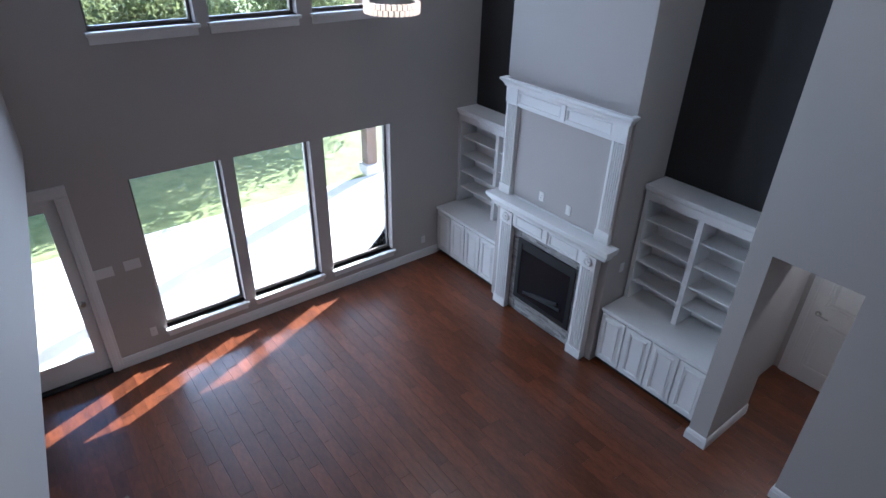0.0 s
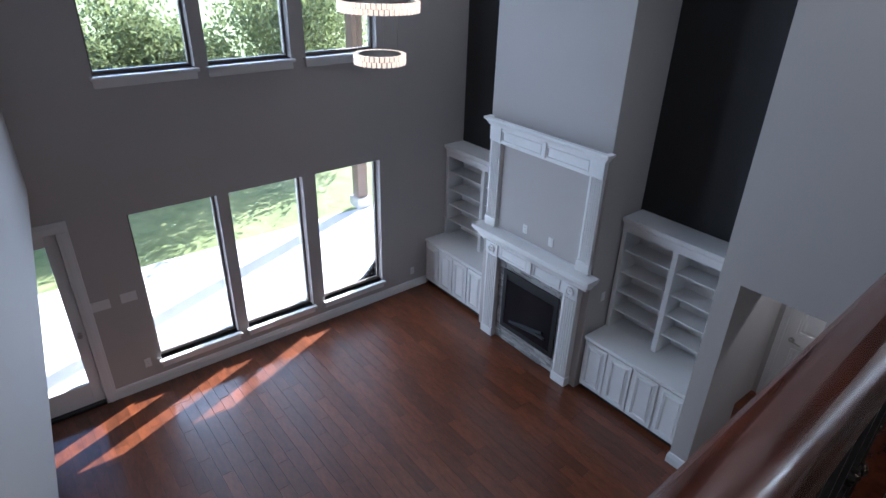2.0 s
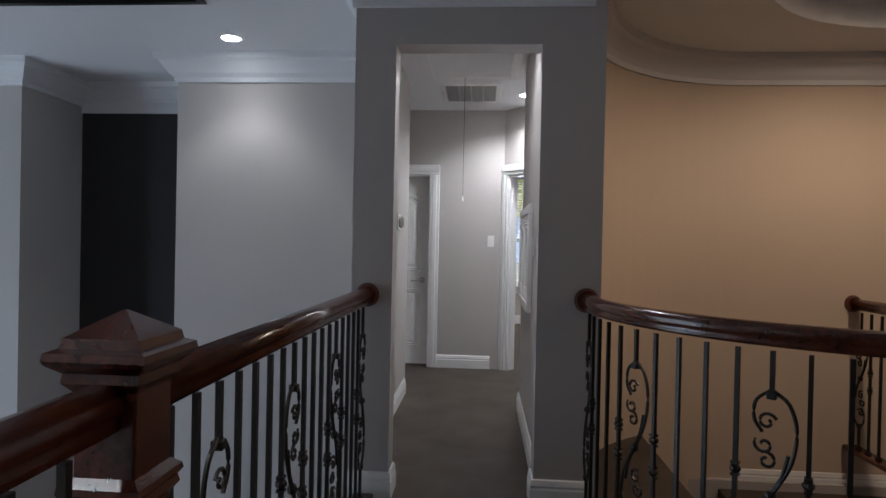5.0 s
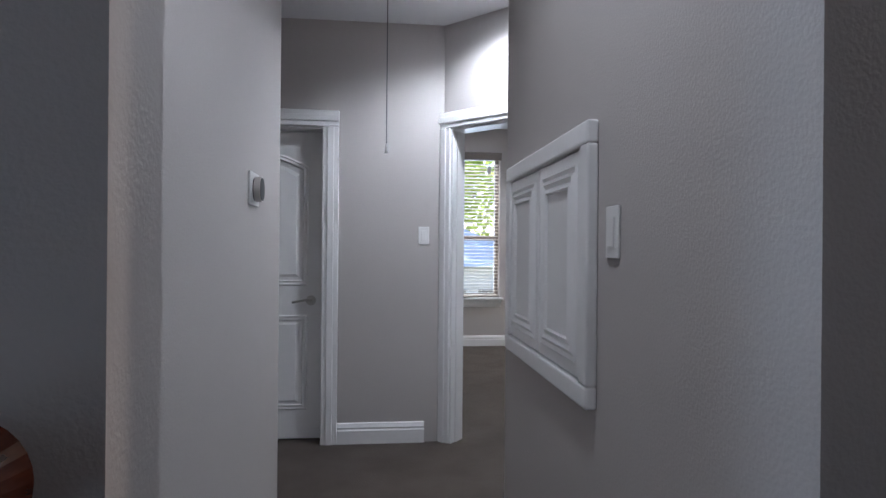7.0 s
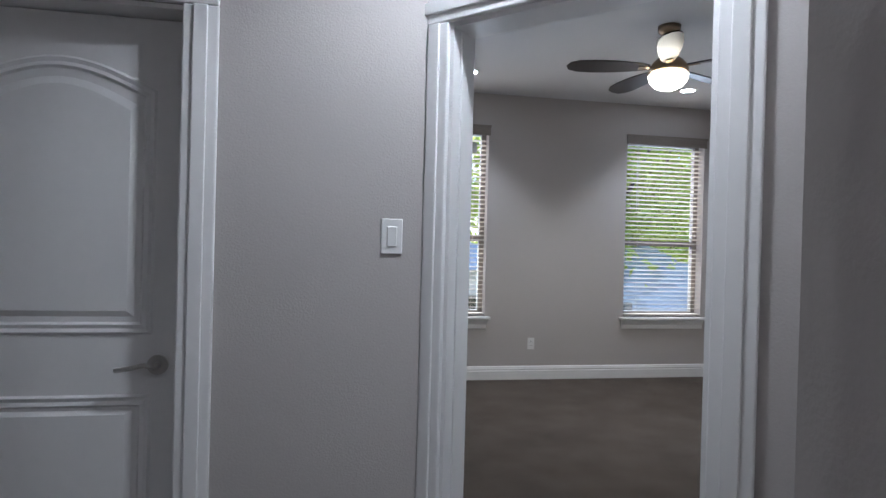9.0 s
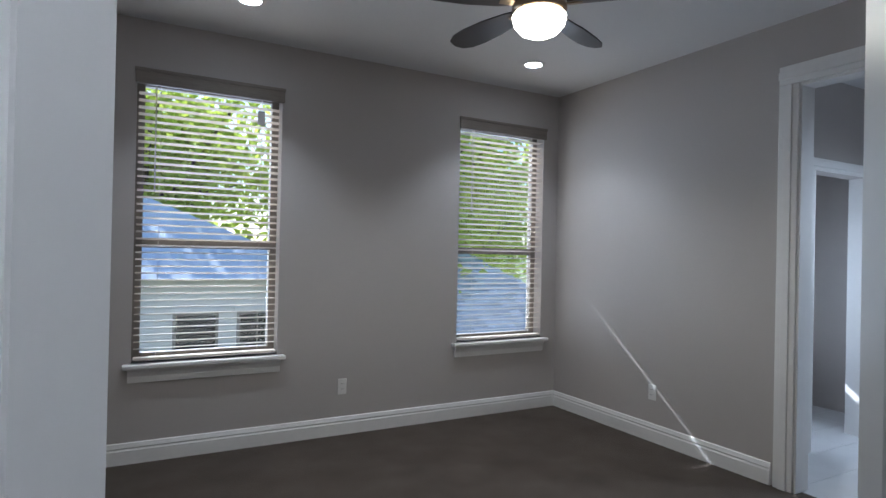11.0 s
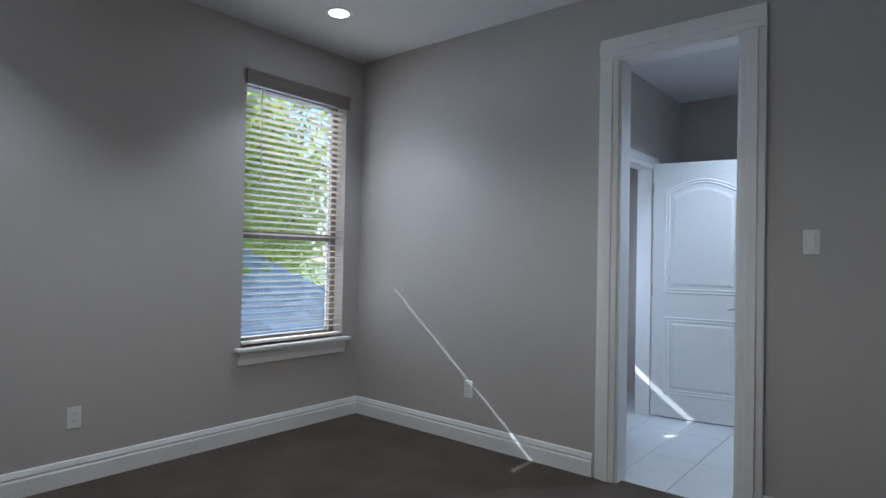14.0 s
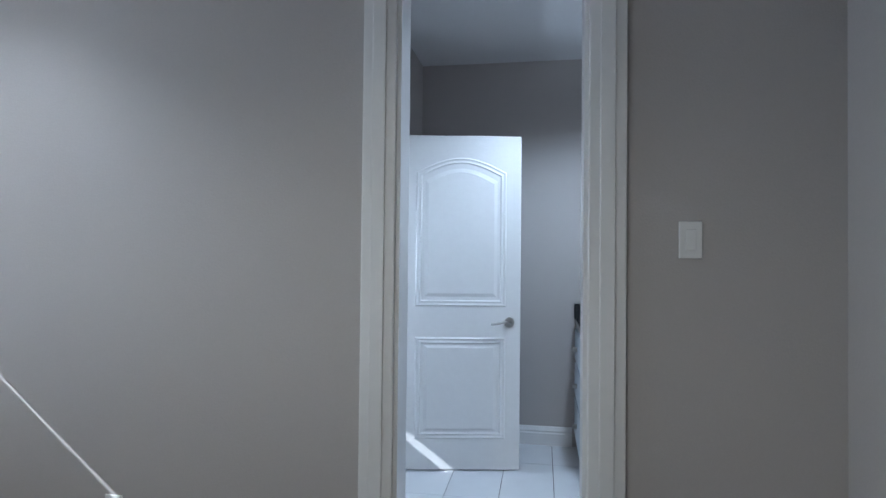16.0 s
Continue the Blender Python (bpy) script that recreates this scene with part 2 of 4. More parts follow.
structure("wall_window", wall_boxes(bmesh.new(), "y", XW - 0.2, XW, -6.0, YB + 0.2, G - 0.1, 3.2,
          [(*y, *LOW_Z) for y in WIN_Y] + [(*y, *UP_Z) for y in WIN_Y] + [PATIO_DOOR]), WALL)
structure("wall_black", box(XW, -1.9, YB, YB + 0.15, G - 0.1, 3.2), BLACKW)
bm = wall_boxes(bmesh.new(), "x", YR, YB, -1.89, -0.2, G - 0.1, 3.2, [(-1.70, -1.02, G - 0.1, -1.115)])
add_box(bm, -0.2, 3.6, YR, YR + 0.2, G - 0.1, -0.36)
structure("wall_pilaster", bm, WALL)
structure("wall_far_kitchen", box(XW, 3.8, -6.2, -6.0, G - 0.1, 3.2), WALL)
structure("wall_bridge_end", box(-2.3, 3.8, -4.4, -4.2, G - 0.1, 3.2), WALL)
structure("wall_kitchen_side", box(3.6, 3.8, -6.0, -4.4, G - 0.1, -0.3), WALL)
# block that holds the hall
bm = box(-0.2, HX0, YH, YH + 0.14, 0, 3.2)
add_box(bm, -0.23, -0.195, YH + 0.14, 3.13, 0, 3.2)
add_box(bm, -0.35, -0.23, 2.45, 3.13, 0, 3.2)
structure("wall_hall_left", bm, WALL)
structure("wall_hall_header", box(HX0, HX1, YH, YH + 0.14, 2.313, 3.2), WALL)
bm = box(HX1, 1.06, YH, YH + 0.14, 0, 3.2)
add_box(bm, 0.78, 1.0, YH + 0.14, 2.8, 0, 3.2)
structure("wall_hall_right", bm, WALL)
structure("wall_alcove_left", box(-1.25, -0.35, 3.02, 3.13, 0, 3.2), WALL)
structure("wall_alcove_far_left", box(-1.25, -1.13, 3.13, 4.5, 0, 3.2), WALL)
structure("wall_hall_end", wall_boxes(bmesh.new(), "x", YE, YE + 0.16, -1.13, 0.677, 0, 3.2, [(-0.86, -0.105, 0, 2.04)]), WALL)
structure("closet_back", box(-1.13, 0.2, YE + 0.6, YE + 0.66, 0, 3.0), WALL)
structure("wall_recess", box(1.0, 1.62, 2.68, 2.8, 0, 3.2), WALL)
structure("wall_recess_right", box(1.5, 1.62, 2.8, 3.42, 0, 3.2), WALL)


def slanted(bm, p, q, thick, z0, z1):
    p, q = Vector((*p, 0)), Vector((*q, 0))
    d = (q - p).normalized()
    n = Vector((-d.y, d.x, 0)) * thick
    vs = [bm.verts.new(v + Vector((0, 0, z))) for z in (z0, z1) for v in (p, q, q + n, p + n)]
    for f in ((3, 2, 1, 0), (4, 5, 6, 7), (0, 1, 5, 4), (1, 2, 6, 5), (2, 3, 7, 6), (3, 0, 4, 7)):
        bm.faces.new([vs[i] for i in f])
    bmesh.ops.recalc_face_normals(bm, faces=bm.faces)
    return bm


structure("wall_kitchen_header", slanted(bmesh.new(), (XW, -2.08), (-0.32, -2.59), -0.2, -0.72, 3.2), WALL)
structure("wall_gallery_return", box(-0.52, -0.33, -4.2, -2.80, -0.72, 3.2), WALL)
S2 = math.sqrt(0.5)
D0 = Vector((0.677, YE))                   # the slanted wall runs from here along (1, -1)
def diag(s, out=0.0):
    return (D0.x + S2 * s + S2 * out, D0.y - S2 * s + S2 * out)
DL, DR, DTOP = 0.062, 0.862, 2.04
bm = slanted(bmesh.new(), diag(0), diag(DL), 0.12, 0, 3.2)
slanted(bm, diag(DR), diag(1.18), 0.12, 0, 3.2)
slanted(bm, diag(DL), diag(DR), 0.12, DTOP, 3.2)
structure("wall_bedroom_entry", bm, WALL)
e1 = diag(1.02, 0.12)
structure("wall_bedroom_entry_side", slanted(bmesh.new(), e1, (e1[0] + (4.37 - e1[1]), 4.37), -0.12, 0, 3.0), WALL)
structure("wall_bedroom_south", box(e1[0] + (4.37 - e1[1]) - 0.02, XB + 0.12, 4.25, 4.37, 0, 3.0), WALL)
structure("wall_bedroom_west", box(0.18, 0.3, YE + 0.16, YA, 0, 3.0), WALL)
A_WIN = [(0.90, 1.815), (3.29, 4.17)]
structure("wall_bedroom_window", wall_boxes(bmesh.new(), "x", YA, YA + 0.2, 0.18, XB + 0.12, -0.1, 3.0, [(*x, 0.63, 2.478) for x in A_WIN]), WALL)
structure("wall_bedroom_bath", wall_boxes(bmesh.new(), "y", XB, XB + 0.12, 4.37, YA, 0, 3.0, [(5.128, 5.762, 0, 2.43)]), WALL)
bm = wall_boxes(bmesh.new(), "x", 6.15, 6.27, XB + 0.12, 6.7, 0, 3.0, [(5.2, 5.93, 0, 2.03)])
structure("wall_bath_left", bm, WALL)
structure("wall_bath_back", box(6.6, 6.72, 3.9, 6.15, 0, 3.0), WALL)
structure("wall_bath_right", box(XB + 0.12, 6.6, 3.9, 4.02, 0, 3.0), WALL)
structure("wall_bath_closet_side", box(6.6, 6.72, 6.15, 7.3, 0, 3.0), WALL)
structure("wall_bath_closet_west", box(XB + 0.12, 4.62, 6.27, 7.3, 0, 3.0), WALL)
# out of view; the two slits are added to shape the bath's sun streaks
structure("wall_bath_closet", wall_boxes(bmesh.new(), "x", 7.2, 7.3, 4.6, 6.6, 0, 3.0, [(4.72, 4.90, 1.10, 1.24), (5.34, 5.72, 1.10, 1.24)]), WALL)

# curved foyer wall
CX, CY, CR = 2.35, 1.12, 1.36
arc = [(CX + CR * math.cos(a), CY + CR * math.sin(a)) for a in [math.pi - math.pi / 2 * i / 16 for i in range(17)]]
foyer_line = arc + [(3.2, CY + CR), (5.2, CY + CR)]
bm = bmesh.new()
for p, q in zip(foyer_line, foyer_line[1:]):
    slanted(bm, p, q, 0.12, G, 3.2)
bmesh.ops.remove_doubles(bm, verts=bm.verts, dist=1e-5)
structure("wall_foyer_curved", bm, TAN)
structure("wall_foyer_east", box(5.2, 5.35, -4.4, 2.7, G, 3.2), TAN)
structure("foyer_floor", box(-0.2, 5.2, -4.2, 2.6, G - 0.1, G), PLANK)
structure("wall_foyer_south", box(3.8, 5.2, -4.4, -4.2, G, 3.2), TAN)

# floors and ceilings
bm = box(-0.22, 1.0, -4.2, YH, -0.35, 0.0)
structure("floor_bridge", bm, CARPET)
RCX, RCY, RR = 2.03, 0.86, 1.04            # the curve of the foyer rail
rail_arc = [(RCX + RR * math.cos(a), RCY + RR * math.sin(a)) for a in [math.pi + math.pi / 2 * i / 20 for i in range(21)]]
bm = bmesh.new()
loop = [(1.0, YH)] + [(x - 0.0, y) for x, y in rail_arc] + [(5.2, RCY - RR), (5.2, -4.2), (1.0, -4.2)]
top = [bm.verts.new((x, y, 0.0)) for x, y in loop]
low = [bm.verts.new((x, y, -0.35)) for x, y in loop]
bm.faces.new(top)
bm.faces.new(low[::-1])
for i in range(len(loop)):
    bm.faces.new((top[i], low[i], low[(i + 1) % len(loop)], top[(i + 1) % len(loop)]))
bmesh.ops.recalc_face_normals(bm, faces=bm.faces)
structure("floor_landing", bm, CARPET)
bm = box(-0.2, 1.6, YH, YR, -0.3, 0.0)
add_box(bm, -0.195, 1.6, YR, YE + 0.7, -0.3, 0.0)
add_box(bm, -1.2, -0.195, YB - 0.2, YE + 0.7, -0.3, 0.0)
structure("floor_hall", bm, CARPET)
structure("floor_bedroom", box(0.2, XB + 0.06, YE + 0.7, YA, -0.3, 0.0), CARPET)
bm = box(1.6, XB + 0.06, 3.3, YE + 0.7, -0.3, 0.0)
structure("floor_bedroom_entry", bm, CARPET)
bm = box(-0.2, 1.62, YH + 0.14, YR, 2.72, 2.85)
add_box(bm, -1.2, 1.62, YR, YE + 0.6, 2.72, 2.85)
structure("ceiling_hall", bm, CEIL)
structure("ceiling_bedroom", box(0.2, XB + 0.1, 3.4, YA, BC, BC + 0.12), CEIL)
structure("ceiling_bath", box(XB + 0.12, 6.6, 4.0, 7.3, 2.72, 2.84), CEIL)
structure("kitchen_ceiling", box(XW, -0.24, -6.0, -2.72, -0.70, -0.58), CEIL)
structure("lower_hall_back", box(-2.4, -0.2, 4.26, 4.4, G, -0.35), WALL)
structure("lower_hall_left", box(-2.02, -1.89, YB + 0.15, 4.26, G, -0.35), WALL)
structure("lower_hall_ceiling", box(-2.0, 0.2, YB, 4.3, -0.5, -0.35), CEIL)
structure("lower_hall_right", box(-0.3, -0.2, YB, 4.3, G, -0.35), WALL)
# great room ceiling with its recessed dark tray
TX0, TX1, TY0, TY1 = -5.75, -1.21, -1.9, 1.43
bm = bmesh.new()
for b in ((XW, TX0, YS, YB), (TX1, 0.2, YS, YB), (TX0, TX1, TY1, YB), (TX0, TX1, YS, TY0)):
    add_box(bm, *b, CH, CH + 0.3)
add_box(bm, 0.2, 1.06, -4.2, YH + 0.15, CH, CH + 0.3)
add_box(bm, -2.3, 0.2, -4.2, YS, CH, CH + 0.3)
structure("ceiling_great_room", bm, CEIL)
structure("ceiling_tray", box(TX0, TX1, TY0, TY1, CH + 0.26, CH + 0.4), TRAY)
bm = bmesh.new()
sweep(bm, [(TX0, TY0, CH + 0.02), (TX1, TY0, CH + 0.02), (TX1, TY1, CH + 0.02), (TX0, TY1, CH + 0.02)],
      [(-0.02, -0.03), (0.02, -0.03), (0.02, 0.0), (-0.07, 0.05), (-0.10, 0.24), (-0.02, 0.24)], closed=True)
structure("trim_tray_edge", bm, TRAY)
bm = bmesh.new()
for r, w in ((1.55, 0.10), (1.2, 0.16), (0.7, 0.08)):
    sweep(bm, [(-3.475 + r * 1.1 * math.cos(a), 0.0 + r * math.sin(a), CH + 0.22) for a in [i * math.pi / 24 for i in range(48)]],
          [(-w, 0.04), (-w * 0.6, -0.03), (w * 0.6, -0.03), (w, 0.04)], closed=True)
structure("trim_tray_rings", bm, DIM)
bm = bmesh.new()
for x in (-4.9, -2.05):
    add_box(bm, x - 0.06, x + 0.06, TY0, TY1, CH + 0.19, CH + 0.26, 0.02)
for y in (-1.2, 1.2):
    add_box(bm, TX0, TX1, y - 0.06, y + 0.06, CH + 0.185, CH + 0.26, 0.02)
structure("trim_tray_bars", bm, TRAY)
# foyer ceiling: a flat ring round a shallow raised oval
bm = bmesh.new()
n = 40
inner = [bm.verts.new((3.0 + 1.15 * math.cos(2 * math.pi * i / n), 0.9 + 1.0 * math.sin(2 * math.pi * i / n), CH)) for i in range(n)]
outer = [bm.verts.new((3.1 + 2.9 * max(-0.707, min(0.707, math.cos(2 * math.pi * i / n))), -0.8 + 4.9 * max(-0.707, min(0.707, math.sin(2 * math.pi * i / n))), CH)) for i in range(n)]
up = [bm.verts.new((3.0 + 1.05 * math.cos(2 * math.pi * i / n), 0.9 + 0.9 * math.sin(2 * math.pi * i / n), CH + 0.25)) for i in range(n)]
for a, b in ((outer, inner), (inner, up)):
    for i in range(n):
        bm.faces.new((a[i], a[(i + 1) % n], b[(i + 1) % n], b[i]))
bm.faces.new(up)
bmesh.ops.recalc_face_normals(bm, faces=bm.faces)
structure("ceiling_foyer", bm, CEIL)
bm = box(-6.6, 7.2, -6.3, 3.42, 3.2, 3.35)
add_box(bm, -1.3, 7.2, 3.42, 8.2, 3.2, 3.35)
structure("roof_slab", bm, CEIL)

# crown mouldings and baseboards
CROWN = [(0.0, 0.0), (0.0, -0.20), (0.018, -0.20), (0.022, -0.165), (0.05, -0.14), (0.10, -0.06), (0.13, -0.045), (0.135, 0.0)]
def crown(name, pts, z, material=CEIL, flip=False):
    prof = [((-x if flip else x), y) for x, y in CROWN]
    return structure(name, sweep(bmesh.new(), [(x, y, z) for x, y in pts], prof), material)
BASE = [(0.0, 0.0), (0.018, 0.0), (0.018, 0.085), (0.013, 0.095), (0.016, 0.105), (0.008, 0.13), (0.0, 0.135)]
def baseboard(pts, z=0.0, material=WHITE, flip=False, name="baseboard"):
    prof = [((-x if flip else x), y) for x, y in BASE]
    return structure(name, sweep(bmesh.new(), [(x, y, z) for x, y in pts], prof), material)

CHX0, CHX1, CHY = -4.98, -3.24, 2.53
crown("crown_great_room", [(XW, YS), (XW, YB), (CHX0, YB), (CHX0, CHY), (CHX1, CHY), (CHX1, YB), (-1.89, YB), (-1.89, YR), (-0.2, YR), (-0.2, YH)], CH)
crown("crown_bridge", [(-0.2, YH), (1.0, YH)], CH)
crown("crown_foyer", foyer_line, CH, CEIL)
baseboard([(XW, -1.88), (XW, 2.58)], G)
baseboard([(-0.2, YH), (HX0, YH), (HX0, YH + 0.14), (-0.195, YH + 0.14), (-0.195, 3.13), (-0.35, 3.13)])
baseboard([(0.78, 2.8), (0.78, YH + 0.14), (HX1, YH + 0.14), (HX1, YH), (1.0, YH)], flip=False)
baseboard([(0.0, YE), (0.56, YE)])
baseboard([(0.3, YA), (XB, YA), (XB, 5.90)])
baseboard([(XB, 5.01), (XB, 4.37), (2.2, 4.37)])
baseboard([(6.6, 6.15), (6.6, 5.06)])
baseboard([(-1.89, 2.5), (-1.89, YR), (-1.70, YR), (-1.70, YB)], G)
baseboard([(-1.02, YB), (-1.02, YR), (-0.2, YR)], G)
structure("trim_black_wall_fascia", box(CHX1, -1.89, YB - 0.015, YB, 2.44, 2.52), CEIL)
structure("trim_black_wall_fascia_left", box(XW, CHX0, YB - 0.015, YB, 2.44, 2.52), CEIL)

# daylight through the openings
for y0, y1 in WIN_Y:
    for z0, z1, w in ((*LOW_Z, 30), (*UP_Z, 34)):
        sky_panel(XW - 0.16, (y0 + y1) / 2, (z0 + z1) / 2, 0.85, z1 - z0 - 0.1, -90, w * 0.21, (0.78, 0.89, 1.0))
for x0, x1 in A_WIN:
    sky_panel((x0 + x1) / 2, YA + 0.25, 1.55, 0.85, 1.75, 180, 8)
# added lamps in the closet slits, to brighten the bath closet
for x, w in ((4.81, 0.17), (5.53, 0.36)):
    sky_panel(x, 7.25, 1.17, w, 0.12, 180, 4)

# ---------- windows and doors ----------
def big_window(name, y0, y1, z0, z1, label):
    w = thing(name, label, "window")
    tagged(w, kind="structure")
    xo = XW - 0.13
    f = bmesh.new()
    t = 0.03
    for b in ((y0, y0 + t, z0, z1), (y1 - t, y1, z0, z1), (y0 + t, y1 - t, z0, z0 + t), (y0 + t, y1 - t, z1 - t, z1)):
        add_box(f, xo - 0.03, xo + 0.03, *b, 0.004)
    part("window_frame", f, BRONZE, w)
    g = part("pane", box(xo - 0.004, xo + 0.004, y0 + t, y1 - t, z0 + t, z1 - t), GLASS, w)
    g.visible_shadow = False
    part("window_sill", box(xo + 0.03, XW + 0.06, y0 - 0.03, y1 + 0.03, z0 - 0.035, z0, 0.008), WHITE, w)
    part("apron", box(XW, XW + 0.022, y0 - 0.01, y1 + 0.01, z0 - 0.11, z0 - 0.035, 0.006), WHITE, w)
    return w

for i, (y0, y1) in enumerate(WIN_Y):
    big_window(f"window_{i + 1}", y0, y1, *LOW_Z, "tall fixed window with bronze frame and white sill")
    big_window(f"window_{i + 4}", y0, y1, *UP_Z, "tall upper fixed window with bronze frame and white sill")


def casing(parent, span, z1, place, w=0.105, d=0.02, z0=0.0, head=True):
    """Moulded casing round an opening of the given width; place maps (along, out, z) to the parent's space."""
    def bar(a0, a1, b0, b1):
        bm = bmesh.new()
        add_box(bm, a0, a1, 0, d, b0, b1, 0.005)
        if a1 - a0 < b1 - b0:
            add_box(bm, a0 + w * 0.3, a1 - w * 0.3, d - 0.004, d + 0.008, b0, b1 - 0.001, 0.003)
        else:
            add_box(bm, a0, a1, d - 0.004, d + 0.008, b0 + w * 0.3, b1 - w * 0.3, 0.003)
        bm.transform(place)
        part("casing", bm, WHITE, parent)
    bar(-w, 0, z0, z1)
    bar(span, span + w, z0, z1)
    bar(-w - 0.0, span + w, z1 + 0.001, z1 + w)


def panel_door(name, label, width, height, m, handle_side=1, kind=""):
    """A two-panel door with an arched upper panel; its hinge edge is at x = 0, its face looks along -y."""
    d = thing(name, label, "door", m=m)
    T = 0.036
    part("leaf", box(0, width, 0, T, 0.012, height, 0.003), WHITE, d)
    a, b = 0.11, width - 0.11
    def loops(z0, z1, arch):
        pts = [(a, z0), (b, z0), (b, z1)]
        if arch:
            for i in range(1, 12):
                s = i / 12
                pts.append((b + (a - b) * s, z1 + 0.085 * math.sin(math.pi * s)))
        pts.append((a, z1))
        return pts
    for z0, z1, arch in ((0.22, 0.80, False), (1.03, height - 0.24, True)):
        for side in (0, 1):
            bm = bmesh.new()
            y = -0.001 if side == 0 else T + 0.001
            o = -1 if side == 0 else 1
            pts = [(x, y, z) for x, z in loops(z0, z1, arch)]
            sweep(bm, pts, [(-0.022, 0.0), (-0.012, 0.009), (0.0, 0.005), (0.012, 0.009), (0.022, 0.0)], closed=True, up=(0, o, 0))
            part("panel_moulding", bm, WHITE, d)
            field = bmesh.new()
            cx, cz = (a + b) / 2, (z0 + z1) / 2
            outer = [field.verts.new((cx + (x - cx) * 0.86, y - o * 0.001, cz + (z - cz) * 0.90)) for x, z in loops(z0, z1, arch)]
            inner = [field.verts.new((cx + (x - cx) * 0.78, y + o * 0.006, cz + (z - cz) * 0.85)) for x, z in loops(z0, z1, arch)]
            for k in range(len(outer)):
                field.faces.new((outer[k], outer[(k + 1) % len(outer)], inner[(k + 1) % len(outer)], inner[k]))
            field.faces.new(inner)
            bmesh.ops.recalc_face_normals(field, faces=field.faces)
            part("raised_panel", field, WHITE, d)
    for z in (0.18, height / 2, height - 0.2):
        x = -0.004 if handle_side > 0 else width + 0.004
        part("hinge", cyl((x, -0.006, z - 0.045), (x, -0.006, z + 0.045), 0.006, n=10), CHROME, d, "satin nickel hinge")
    hx = width - 0.07 if handle_side > 0 else 0.07
    for o, y in ((-1, 0), (1, T)):
        h = part("handle", cyl((hx, y, 0.915), (hx, y + o * 0.012, 0.915), 0.032, n=24), CHROME, d, "satin nickel lever handle")
        bm = cyl((hx, y + o * 0.012, 0.915), (hx, y + o * 0.05, 0.915), 0.011)
        s = -handle_side
        sweep(bm, [(hx, y + o * 0.05, 0.915), (hx + s * 0.03, y + o * 0.055, 0.922), (hx + s * 0.07, y + o * 0.052, 0.912), (hx + s * 0.115, y + o * 0.046, 0.905)], disc(0.008, 8))
        part("lever", bm, CHROME, h, smooth=True)
    return d


def room_frame(x, y, turn):
    return pose(x, y, 0, 0, 0, turn)

# hall closet door (faces -y), set back in its jamb
df = tagged(thing("door_1", "white moulded door frame of the hall closet", "door frame"), kind="structure")
casing(df, 0.755, 2.035, Matrix.Translation((-0.86, YE, 0)) @ Matrix.Diagonal((1, -1, 1, 1)))
part("jamb", box(-0.875, -0.86, YE, YE + 0.16, 0, 2.05), WHITE, df)
part("jamb", box(-0.105, -0.09, YE, YE + 0.16, 0, 2.05), WHITE, df)
part("jamb", box(-0.86, -0.105, YE, YE + 0.16, 2.02, 2.035), WHITE, df)
panel_door("closet_door", "closed white two-panel arch-top closet door in the hall", 0.745, 2.015, pose(-0.855, YE + 0.09, 0))

# slanted bedroom doorway
df = tagged(thing("door_2", "white moulded frame of the slanted bedroom doorway", "door frame"), kind="structure")
base = Matrix.Translation((*diag(DL), 0)) @ Matrix.Rotation(radians(-45), 4, "Z")
for flip, off in ((-1, 0.0), (1, 0.12)):
    casing(df, DR - DL, DTOP, base @ Matrix.Translation((0, off, 0)) @ Matrix.Diagonal((1, flip, 1, 1)))
for a, b in ((-0.004, 0.014), (DR - DL - 0.014, DR - DL + 0.004)):
    bm = box(a, b, -0.004, 0.124, 0, DTOP)
    add_box(bm, a + (0.006 if a < 0 else -0.006), b + (0.006 if a < 0 else -0.006), 0.04, 0.075, 0, DTOP - 0.01)
    bm.transform(base)
    part("jamb", bm, WHITE, df)
bm = box(0, DR - DL, -0.003, 0.123, DTOP - 0.016, DTOP + 0.002)
bm.transform(base)
part("jamb", bm, WHITE, df)
bm = box(-0.0, 0.016, 0.045, 0.075, 0.88, 0.95)
bm.transform(base)
part("strike_plate", bm, CHROME, df)
hx, hy = diag(DR + 0.045, 0.135)
panel_door("bedroom_door", "white two-panel door standing open into the bedroom", 0.72, 2.02, pose(hx, hy, 0, 0, 0, 47))

# bath doorway
df = tagged(thing("door_3", "tall white cased opening to the bathroom", "door frame"), kind="structure")
casing(df, 0.634, 2.43, Matrix(((0, -1, 0, XB), (1, 0, 0, 5.128), (0, 0, 1, 0), (0, 0, 0, 1))), w=0.118)
casing(df, 0.634, 2.43, Matrix(((0, 1, 0, XB + 0.12), (1, 0, 0, 5.128), (0, 0, 1, 0), (0, 0, 0, 1))), w=0.1)
part("jamb", box(XB - 0.004, XB + 0.124, 5.126, 5.142, 0, 2.43), WHITE, df)
part("jamb", box(XB - 0.004, XB + 0.124, 5.748, 5.764, 0, 2.43), WHITE, df)
part("jamb", box(XB - 0.004, XB + 0.124, 5.142, 5.748, 2.414, 2.432), WHITE, df)
df = tagged(thing("door_4", "white moulded frame of the bath closet door", "door frame"), kind="structure")
casing(df, 0.73, 2.03, Matrix.Translation((5.2, 6.15, 0)) @ Matrix.Diagonal((1, -1, 1, 1)), w=0.09)
for x in (5.2, 5.918):
    part("jamb", box(x, x + 0.012, 6.15, 6.27, 0, 2.03), WHITE, df)
panel_door("bath_door", "white two-panel door standing open in the bathroom", 0.74, 2.065, pose(5.905, 6.13, 0, 0, 0, -79))

